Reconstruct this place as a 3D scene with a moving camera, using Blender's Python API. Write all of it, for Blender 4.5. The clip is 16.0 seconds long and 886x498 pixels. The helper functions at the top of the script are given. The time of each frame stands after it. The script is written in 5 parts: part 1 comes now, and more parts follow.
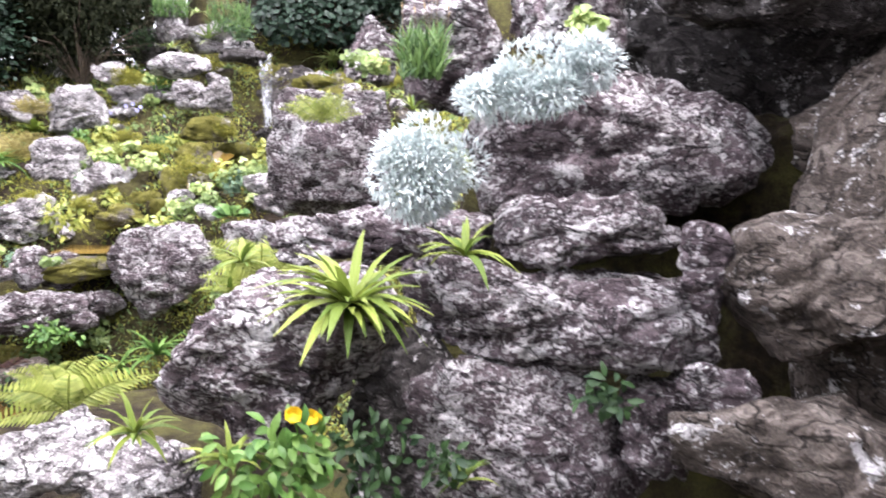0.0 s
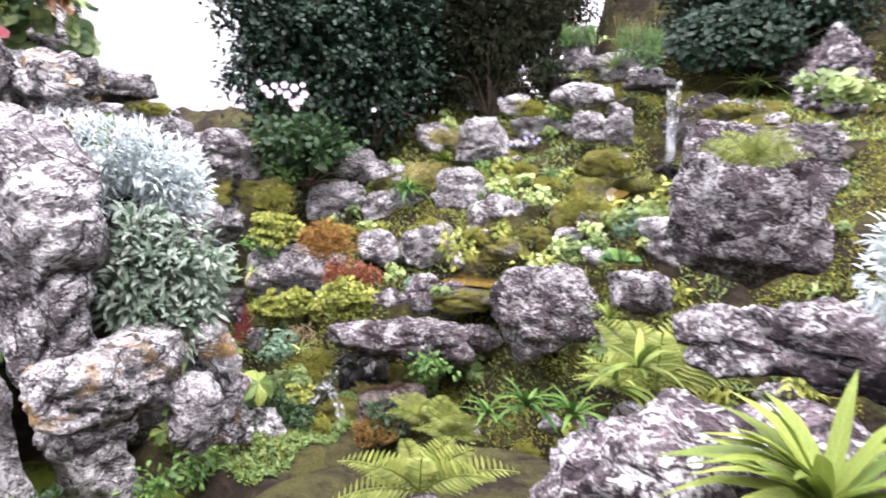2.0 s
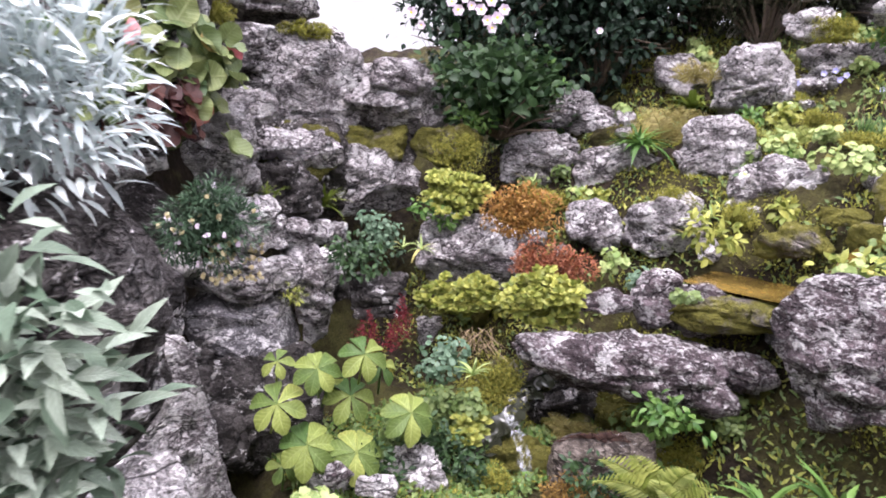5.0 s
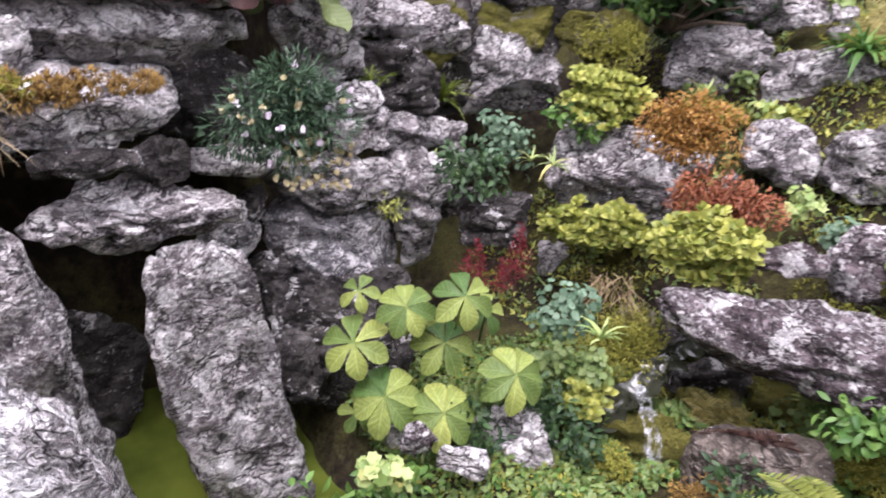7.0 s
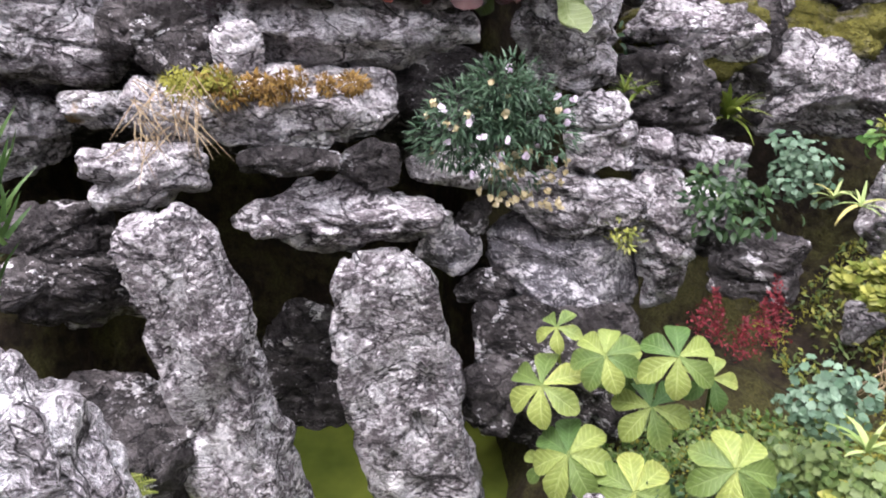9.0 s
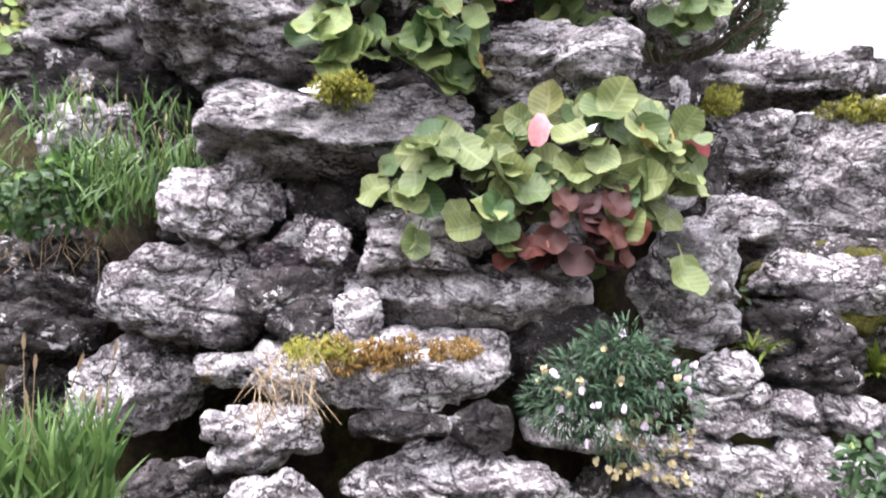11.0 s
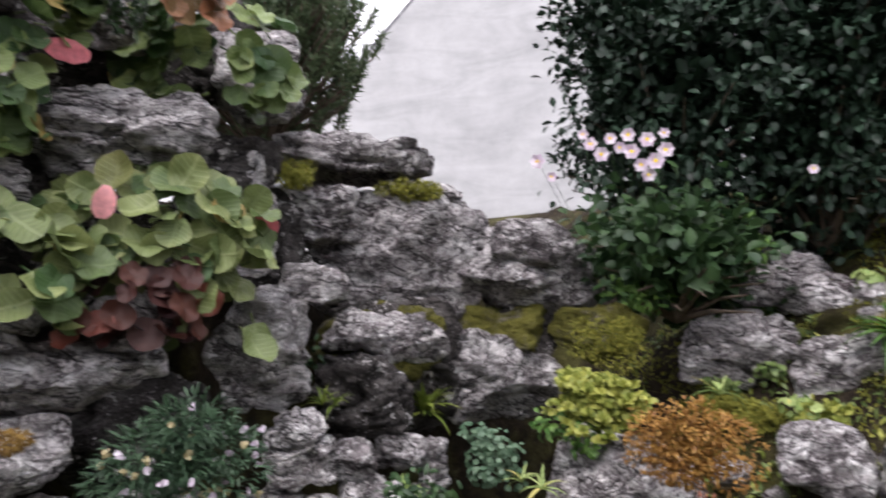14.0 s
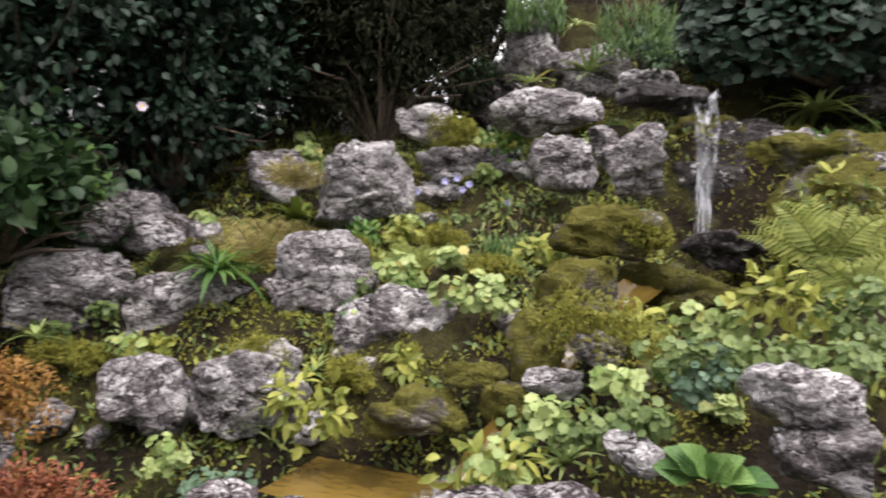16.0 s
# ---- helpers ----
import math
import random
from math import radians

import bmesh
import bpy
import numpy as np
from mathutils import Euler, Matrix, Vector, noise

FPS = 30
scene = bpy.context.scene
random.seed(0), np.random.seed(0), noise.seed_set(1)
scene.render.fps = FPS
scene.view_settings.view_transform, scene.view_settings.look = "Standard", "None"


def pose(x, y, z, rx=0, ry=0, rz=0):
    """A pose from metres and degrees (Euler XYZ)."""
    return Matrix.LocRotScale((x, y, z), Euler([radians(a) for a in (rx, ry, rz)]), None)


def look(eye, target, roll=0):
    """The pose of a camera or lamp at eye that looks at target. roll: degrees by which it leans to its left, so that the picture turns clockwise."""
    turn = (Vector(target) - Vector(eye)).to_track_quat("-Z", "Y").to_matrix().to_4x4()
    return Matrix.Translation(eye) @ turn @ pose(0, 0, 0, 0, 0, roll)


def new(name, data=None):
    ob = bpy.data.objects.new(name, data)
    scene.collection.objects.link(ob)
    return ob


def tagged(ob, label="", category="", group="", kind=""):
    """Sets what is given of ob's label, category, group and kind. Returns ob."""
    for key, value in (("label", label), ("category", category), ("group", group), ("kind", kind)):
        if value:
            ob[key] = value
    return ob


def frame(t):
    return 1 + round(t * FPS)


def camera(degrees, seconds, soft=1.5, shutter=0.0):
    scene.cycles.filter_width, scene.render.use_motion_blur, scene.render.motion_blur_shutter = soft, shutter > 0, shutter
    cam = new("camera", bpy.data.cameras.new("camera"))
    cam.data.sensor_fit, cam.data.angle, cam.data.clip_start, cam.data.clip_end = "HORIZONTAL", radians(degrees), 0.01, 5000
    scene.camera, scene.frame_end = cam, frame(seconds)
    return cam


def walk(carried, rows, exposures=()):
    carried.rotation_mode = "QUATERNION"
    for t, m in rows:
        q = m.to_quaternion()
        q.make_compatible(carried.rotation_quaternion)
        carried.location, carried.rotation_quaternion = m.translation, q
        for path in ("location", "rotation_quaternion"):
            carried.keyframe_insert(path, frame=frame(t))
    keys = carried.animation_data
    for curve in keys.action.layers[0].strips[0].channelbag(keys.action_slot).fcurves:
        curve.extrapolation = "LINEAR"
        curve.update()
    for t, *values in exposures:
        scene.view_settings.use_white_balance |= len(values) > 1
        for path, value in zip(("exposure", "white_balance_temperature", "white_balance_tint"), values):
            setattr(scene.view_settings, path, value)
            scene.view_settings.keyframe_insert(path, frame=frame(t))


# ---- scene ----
cam = camera(64.5, 16.0, soft=1.8, shutter=0.28)
# seconds, x, y, z, pitch, roll, yaw
ROWS = [
    (0.0, -0.000, 0.000, 1.500, -10.00, 0.00, 0.00),
    (0.5, -0.072, 0.130, 1.568, -9.23, -1.13, 4.83),
    (1.0, -0.153, 0.262, 1.583, -10.05, -1.63, 9.49),
    (1.5, -0.210, 0.441, 1.555, -9.29, -1.49, 19.04),
    (2.0, -0.243, 0.654, 1.556, -8.06, -1.03, 30.85),
    (2.5, -0.381, 0.821, 1.549, -6.41, -2.30, 35.05),
    (3.0, -0.562, 1.025, 1.558, -7.18, -3.00, 38.50),
    (3.5, -0.743, 1.233, 1.520, -8.16, -2.25, 42.55),
    (4.0, -0.920, 1.490, 1.484, -8.17, -1.55, 47.83),
    (4.2, -0.990, 1.587, 1.471, -8.93, -1.69, 47.98),
    (6.3, -1.589, 2.224, 1.353, -15.58, -2.20, 49.53),
    (6.5, -1.648, 2.268, 1.348, -16.33, -3.16, 52.18),
    (7.0, -1.787, 2.365, 1.337, -20.70, -4.65, 59.12),
    (7.5, -1.862, 2.473, 1.306, -23.93, -4.67, 67.32),
    (8.0, -1.885, 2.646, 1.287, -25.41, -2.89, 76.42),
    (8.2, -1.892, 2.706, 1.286, -25.63, -2.45, 79.62),
    (10.3, -1.985, 2.934, 1.345, -11.82, -0.98, 96.14),
    (10.5, -1.985, 2.934, 1.359, -9.37, -0.82, 96.56),
    (11.0, -1.980, 2.917, 1.402, -2.98, -0.38, 97.09),
    (11.5, -1.971, 2.895, 1.459, 2.31, -0.14, 97.12),
    (12.0, -1.956, 2.894, 1.516, 6.45, -0.15, 97.34),
    (12.5, -1.940, 2.881, 1.550, 8.95, -0.44, 96.14),
    (13.0, -1.935, 2.932, 1.531, 6.75, -0.18, 90.48),
    (13.5, -1.905, 2.986, 1.513, 3.45, -0.03, 78.92),
    (14.0, -1.848, 3.031, 1.504, 0.68, -0.52, 66.36),
    (14.5, -1.784, 3.131, 1.509, -1.64, -1.00, 54.93),
    (15.0, -1.732, 3.226, 1.483, -2.45, -1.56, 43.54),
    (15.5, -1.676, 3.299, 1.499, -3.23, -2.24, 31.96),
    (16.0, -1.649, 3.332, 1.489, -2.55, -2.92, 21.41),
]
EXPOSURE = [(0.0, 2.2, 6250, 21), (1.0, 2.1, 6250, 22), (2.0, 1.9, 6250, 23), (4.0, 1.7, 6250, 25), (6.5, 1.62, 6250, 26), (8.2, 1.68, 6200, 25), (10.5, 2.2, 6250, 23), (11.5, 2.2, 6250, 23), (12.5, 1.75, 6300, 23), (13.0, 1.35, 6330, 21), (13.5, 1.08, 6350, 20), (14.5, 0.75, 6450, 17), (15.5, 0.6, 6600, 17), (16.0, 0.95, 6700, 18)]
walk(cam, [(t, pose(x, y, z, 90 + pitch, roll, yaw)) for t, x, y, z, pitch, roll, yaw in ROWS], EXPOSURE)

# ---- light: an overcast sky and a soft, high sun ----
SUN_UP, SUN_TURN = 62.0, 140.0
world = bpy.data.worlds.new("overcast_sky")
scene.world = world
world.use_nodes = True
wn, wl = world.node_tree.nodes, world.node_tree.links
wn.clear()
sky = wn.new("ShaderNodeTexSky")
sky.sky_type, sky.sun_disc = "NISHITA", False
sky.sun_elevation, sky.sun_rotation = radians(SUN_UP), radians(SUN_TURN)
sky_dim = wn.new("ShaderNodeMix")
sky_dim.data_type, sky_dim.blend_type = "RGBA", "MULTIPLY"
sky_dim.inputs[0].default_value = 1.0
sky_dim.inputs[7].default_value = (0.1, 0.1, 0.1, 1)
cloud = wn.new("ShaderNodeMix")
cloud.data_type = "RGBA"
cloud.inputs[0].default_value = 0.93
cloud.inputs[7].default_value = (1.0, 1.01, 1.03, 1)
wbg, wout = wn.new("ShaderNodeBackground"), wn.new("ShaderNodeOutputWorld")
wbg.inputs["Strength"].default_value = 1.0
wl.new(sky.outputs[0], sky_dim.inputs[6])
wl.new(sky_dim.outputs[2], cloud.inputs[6])
# an overcast sky is about three times as bright overhead as at the horizon
sky_way, sky_up = wn.new("ShaderNodeTexCoord"), wn.new("ShaderNodeSeparateXYZ")
sky_rise, overcast = wn.new("ShaderNodeMapRange"), wn.new("ShaderNodeMix")
sky_rise.inputs["To Min"].default_value, sky_rise.inputs["To Max"].default_value = 0.62, 1.95
overcast.data_type, overcast.blend_type = "RGBA", "MULTIPLY"
overcast.inputs[0].default_value = 1.0
wl.new(sky_way.outputs["Generated"], sky_up.inputs[0])
wl.new(sky_up.outputs[2], sky_rise.inputs["Value"])
wl.new(cloud.outputs[2], overcast.inputs[6])
wl.new(sky_rise.outputs[0], overcast.inputs[7])
wl.new(overcast.outputs[2], wbg.inputs["Color"])
wl.new(wbg.outputs[0], wout.inputs[0])
sun_data = bpy.data.lights.new("sun", "SUN")
sun_data.energy, sun_data.angle, sun_data.color = 1.5, radians(30), (1.0, 0.965, 0.93)
sun = new("sun", sun_data)
sun.matrix_world = look((0, 0, 8), Vector((0, 0, 8)) - Vector((math.sin(radians(SUN_TURN)) * math.cos(radians(SUN_UP)), math.cos(radians(SUN_TURN)) * math.cos(radians(SUN_UP)), math.sin(radians(SUN_UP)))))


# ---- materials ----
class Nodes:
    """A few shorthands over one material's node tree."""

    def __init__(self, name):
        self.mat = bpy.data.materials.new(name)
        self.mat.use_nodes = True
        self.n, self.l = self.mat.node_tree.nodes, self.mat.node_tree.links
        self.n.clear()
        self.out = self.n.new("ShaderNodeOutputMaterial")
        self.bsdf = self.n.new("ShaderNodeBsdfPrincipled")
        self.l.new(self.bsdf.outputs[0], self.out.inputs[0])
        self.tc = self.n.new("ShaderNodeTexCoord")
        self.info = self.n.new("ShaderNodeObjectInfo")

    def link(self, a, b):
        self.l.new(a, b)

    def place(self, scale=(1, 1, 1), turn=(0, 0, 0), shift=True):
        m = self.n.new("ShaderNodeMapping")
        m.inputs["Scale"].default_value = scale
        m.inputs["Rotation"].default_value = [radians(a) for a in turn]
        self.link(self.tc.outputs["Object"], m.inputs["Vector"])
        if shift:
            v = self.math("MULTIPLY", self.info.outputs["Random"], 37.0)
            self.link(v, m.inputs["Location"])
        return m.outputs[0]

    def noise(self, vec, scale, detail=6.0, rough=0.6, warp=0.0):
        t = self.n.new("ShaderNodeTexNoise")
        t.inputs["Scale"].default_value, t.inputs["Detail"].default_value = scale, detail
        t.inputs["Roughness"].default_value, t.inputs["Distortion"].default_value = rough, warp
        self.link(vec, t.inputs["Vector"])
        return t.outputs["Fac"]

    def voronoi(self, vec, scale, feature="F1"):
        t = self.n.new("ShaderNodeTexVoronoi")
        t.feature = feature
        t.inputs["Scale"].default_value = scale
        self.link(vec, t.inputs["Vector"])
        return t.outputs["Distance"]

    def ramp(self, fac, stops):
        r = self.n.new("ShaderNodeValToRGB")
        e = r.color_ramp.elements
        while len(e) < len(stops):
            e.new(0.5)
        for k, (p, c) in enumerate(stops):
            e[k].position = p
            e[k].color = (*c, 1) if len(c) == 3 else c
        self.link(fac, r.inputs[0])
        return r.outputs[0]

    def step(self, fac, a, b):
        r = self.n.new("ShaderNodeMapRange")
        r.inputs["From Min"].default_value, r.inputs["From Max"].default_value = a, b
        self.link(fac, r.inputs["Value"])
        return r.outputs[0]

    def mix(self, fac, a, b, mode="MIX"):
        m = self.n.new("ShaderNodeMix")
        m.data_type, m.blend_type = "RGBA", mode
        for v, k in ((fac, 0), (a, 6), (b, 7)):
            if isinstance(v, (int, float)):
                m.inputs[k].default_value = v
            elif isinstance(v, tuple):
                m.inputs[k].default_value = (*v, 1)
            else:
                self.link(v, m.inputs[k])
        return m.outputs[2]

    def math(self, op, a, b):
        m = self.n.new("ShaderNodeMath")
        m.operation = op
        for v, k in ((a, 0), (b, 1)):
            if isinstance(v, (int, float)):
                m.inputs[k].default_value = v
            else:
                self.link(v, m.inputs[k])
        return m.outputs[0]

    def hsv(self, colour, hue=0.5, sat=1.0, val=1.0):
        m = self.n.new("ShaderNodeHueSaturation")
        for v, k in ((hue, "Hue"), (sat, "Saturation"), (val, "Value"), (colour, "Color")):
            if isinstance(v, (int, float)):
                m.inputs[k].default_value = v
            else:
                self.link(v, m.inputs[k])
        return m.outputs[0]

    def bump(self, height, strength, distance, after=None):
        b = self.n.new("ShaderNodeBump")
        b.inputs["Strength"].default_value, b.inputs["Distance"].default_value = strength, distance
        self.link(height, b.inputs["Height"])
        if after:
            self.link(after, b.inputs["Normal"])
        return b.outputs[0]

    def finish(self, colour, rough=0.8, normal=None, spec=0.3):
        if isinstance(colour, tuple):
            self.bsdf.inputs["Base Color"].default_value = (*colour, 1)
        else:
            self.link(colour, self.bsdf.inputs["Base Color"])
        if isinstance(rough, (int, float)):
            self.bsdf.inputs["Roughness"].default_value = rough
        else:
            self.link(rough, self.bsdf.inputs["Roughness"])
        self.bsdf.inputs["Specular IOR Level"].default_value = spec
        if normal:
            self.link(normal, self.bsdf.inputs["Normal"])
        return self.mat


def rock_material(name, dark, mid, light, lichen, moss=0.0, ochre=0.0, grain=(1, 1, 1.7), relief=1.0):
    """Weathered schist: wrinkled dark and pale folds, winding fissures, crusts of pale lichen, some moss or ochre lichen."""
    k = Nodes(name)
    flat = k.place(grain, (14, 9, 0))
    even = k.place()
    fold = k.noise(flat, 8, 5, 0.6, 0.9)
    wrinkle = k.noise(flat, 19, 4, 0.6, 1.3)
    small = k.noise(flat, 46, 3, 0.6, 0.6)
    broad = k.noise(even, 2.3, 3, 0.5)
    patch = k.noise(even, 6.5, 4, 0.6, 0.4)
    fine = k.noise(even, 120, 3, 0.65)
    body = k.ramp(fold, [(0.34, dark), (0.5, mid), (0.66, light)])
    body = k.mix(k.math("MULTIPLY", k.step(broad, 0.42, 0.6), 0.6), body, mid)
    # pale crusts of lichen in ragged wriggling patches
    where = k.math("ADD", k.math("ADD", k.math("MULTIPLY", wrinkle, 0.7), k.math("MULTIPLY", small, 0.85)), k.math("ADD", k.math("MULTIPLY", patch, 0.6), k.math("MULTIPLY", broad, 0.35)))
    cover = k.step(where, 1.29 - lichen, 1.4 - lichen)
    body = k.mix(k.math("MULTIPLY", cover, 0.85), body, k.mix(fine, (0.4, 0.372, 0.374), (0.88, 0.845, 0.84)))
    # a few crusts of purer white
    white = k.step(k.math("ADD", k.noise(k.place((1, 1, 1), (0, 30, 0)), 8, 4, 0.6), k.math("MULTIPLY", small, 0.3)), 0.735 - lichen * 0.3, 0.765 - lichen * 0.3)
    body = k.mix(k.math("MULTIPLY", white, 0.85), body, (0.85, 0.825, 0.82))
    # seams that wind between the folds, with the shade of fissures painted in
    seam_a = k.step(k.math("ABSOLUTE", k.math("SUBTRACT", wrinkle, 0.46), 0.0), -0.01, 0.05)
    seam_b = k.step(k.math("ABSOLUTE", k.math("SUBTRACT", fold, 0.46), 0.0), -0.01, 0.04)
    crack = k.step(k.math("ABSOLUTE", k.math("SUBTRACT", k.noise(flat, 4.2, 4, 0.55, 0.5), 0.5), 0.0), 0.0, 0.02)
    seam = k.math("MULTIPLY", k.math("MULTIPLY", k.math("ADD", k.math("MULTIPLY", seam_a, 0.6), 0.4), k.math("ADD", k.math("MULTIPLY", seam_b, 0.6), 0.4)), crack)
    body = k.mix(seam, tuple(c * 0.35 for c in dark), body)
    body = k.mix(0.55, body, k.ramp(fine, [(0.3, (0.6, 0.6, 0.6)), (0.65, (1.15, 1.15, 1.15))]), "MULTIPLY")
    if ochre:
        o = k.step(k.noise(even, 6.5, 6, 0.65), 0.6 - ochre * 0.12, 0.68 - ochre * 0.12)
        body = k.mix(o, body, k.mix(small, (0.28, 0.15, 0.06), (0.52, 0.36, 0.17)))
    if moss:
        m = k.step(k.noise(even, 4.5, 7, 0.62), 0.62 - moss * 0.26, 0.7 - moss * 0.24)
        body = k.mix(m, body, k.mix(fine, (0.04, 0.045, 0.01), (0.22, 0.2, 0.04)))
    body = k.hsv(body, 0.5, 1.0, k.math("ADD", k.math("MULTIPLY", k.info.outputs["Random"], 0.35), 0.9))
    h = k.math("ADD", k.math("ADD", k.math("MULTIPLY", fold, 0.8), k.math("MULTIPLY", wrinkle, 0.8)), k.math("ADD", k.math("MULTIPLY", cover, 0.12), k.math("MULTIPLY", seam, 0.35)))
    n1 = k.bump(h, 1.0 * relief, 0.075)
    n2 = k.bump(k.math("ADD", fine, small), 0.6 * relief, 0.012, n1)
    return k.finish(body, 0.88, n2, 0.2)


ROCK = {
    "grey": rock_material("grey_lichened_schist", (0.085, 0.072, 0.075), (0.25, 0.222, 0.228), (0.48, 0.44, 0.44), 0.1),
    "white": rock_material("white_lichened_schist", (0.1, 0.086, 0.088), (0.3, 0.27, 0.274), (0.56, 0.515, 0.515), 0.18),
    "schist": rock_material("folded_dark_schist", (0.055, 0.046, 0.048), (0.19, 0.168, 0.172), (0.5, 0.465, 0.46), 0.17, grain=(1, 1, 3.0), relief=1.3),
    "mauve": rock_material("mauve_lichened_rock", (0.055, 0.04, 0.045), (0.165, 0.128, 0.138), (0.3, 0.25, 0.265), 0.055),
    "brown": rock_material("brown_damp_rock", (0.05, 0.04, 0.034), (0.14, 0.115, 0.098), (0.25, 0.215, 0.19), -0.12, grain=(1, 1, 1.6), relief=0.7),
    # near-black base colour stands in for the shade deep between the rocks
    "dark": rock_material("shade_darkened_rock", (0.03, 0.026, 0.025), (0.085, 0.076, 0.073), (0.17, 0.158, 0.154), -0.1),
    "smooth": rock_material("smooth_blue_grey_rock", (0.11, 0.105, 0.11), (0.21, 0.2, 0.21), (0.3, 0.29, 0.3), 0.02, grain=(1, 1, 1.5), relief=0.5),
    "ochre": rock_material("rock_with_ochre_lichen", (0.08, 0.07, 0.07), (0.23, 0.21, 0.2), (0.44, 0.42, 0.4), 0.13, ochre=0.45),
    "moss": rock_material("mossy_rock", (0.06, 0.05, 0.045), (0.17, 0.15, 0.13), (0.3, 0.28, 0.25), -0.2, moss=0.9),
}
ROCK_LABEL = {
    "grey": "grey schist boulder crusted with pale lichen, set in the bank",
    "white": "pale schist boulder thickly crusted with white lichen",
    "schist": "dark folded schist block with thin pale layers",
    "mauve": "mauve-grey boulder speckled with white lichen",
    "brown": "damp brown rock at the mouth of the grotto",
    "dark": "grey rock wedged deep between the others, coloured dark for the shade there",
    "smooth": "smooth blue-grey block of stone in the wall",
    "ochre": "grey rock stained with orange and ochre lichen",
    "moss": "wet rock overgrown with olive-green moss",
}


def soil_material():
    k = Nodes("mossy_soil")
    v = k.place(shift=False)
    a, b, c = k.noise(v, 2.2, 5), k.noise(v, 16, 8, 0.7), k.noise(v, 90, 4, 0.7)
    earth = k.ramp(b, [(0.3, (0.012, 0.009, 0.006)), (0.55, (0.03, 0.022, 0.015)), (0.75, (0.065, 0.05, 0.036))])
    green = k.ramp(c, [(0.3, (0.03, 0.032, 0.012)), (0.7, (0.12, 0.11, 0.035))])
    col = k.mix(k.step(k.math("ADD", a, k.math("MULTIPLY", b, 0.4)), 0.64, 0.84), earth, green)
    return k.finish(col, 0.95, k.bump(k.math("ADD", b, k.math("MULTIPLY", c, 0.4)), 0.9, 0.05), 0.15)


def leaf_material(name, a, b, vein=0.0, rough=0.5, wilt=None, through_light=0.25, spec=0.35):
    """Leaf green that varies from leaf to leaf, with a paler middle and some translucency."""
    k = Nodes(name)
    v = k.place(shift=False)
    geo = k.n.new("ShaderNodeNewGeometry")
    rnd = k.math("FRACT", k.math("ADD", geo.outputs["Random Per Island"], k.info.outputs["Random"]), 0.0)
    col = k.mix(rnd, a, b)
    if wilt:
        col = k.mix(k.step(k.math("FRACT", k.math("MULTIPLY", rnd, 7.31), 0.0), 0.92, 0.95), col, wilt)
    if vein:
        where = k.n.new("ShaderNodeAttribute")
        where.attribute_name = "leaf_place"
        split = k.n.new("ShaderNodeSeparateXYZ")
        k.link(where.outputs["Vector"], split.inputs[0])
        side = k.math("ABSOLUTE", split.outputs[0], 0.0)
        rib = k.step(side, 0.1, 0.03)
        ribs = k.math("SINE", k.math("SUBTRACT", k.math("MULTIPLY", split.outputs[1], 46.0), k.math("MULTIPLY", side, 11.0)), 0.0)
        lines = k.math("MAXIMUM", rib, k.math("MULTIPLY", k.step(ribs, 0.55, 0.95), 0.6))
        col = k.mix(k.math("MULTIPLY", lines, vein), col, k.hsv(col, 0.49, 0.8, 1.9))
        # some leaves yellow towards their edge
        edge = k.math("MULTIPLY", k.step(k.math("MAXIMUM", side, split.outputs[1]), 0.6, 1.0), k.step(k.math("FRACT", k.math("MULTIPLY", rnd, 3.7), 0.0), 0.35, 0.9))
        col = k.mix(k.math("MULTIPLY", edge, 0.55), col, k.hsv(col, 0.47, 0.95, 1.7))
    mottle = k.noise(v, 60, 4, 0.6)
    col = k.mix(0.5, col, k.ramp(mottle, [(0.3, (0.55, 0.55, 0.5)), (0.7, (1.25, 1.25, 1.2))]), "MULTIPLY")
    n = k.bump(mottle, 0.35, 0.006)
    if vein:
        n = k.bump(lines, 0.5, -0.004, n)
    mat = k.finish(col, rough, n, spec)
    tr = k.n.new("ShaderNodeBsdfTranslucent")
    k.link(col, tr.inputs[0])
    ms = k.n.new("ShaderNodeMixShader")
    ms.inputs[0].default_value = through_light
    k.link(k.bsdf.outputs[0], ms.inputs[1])
    k.link(tr.outputs[0], ms.inputs[2])
    k.link(ms.outputs[0], k.out.inputs[0])
    return mat


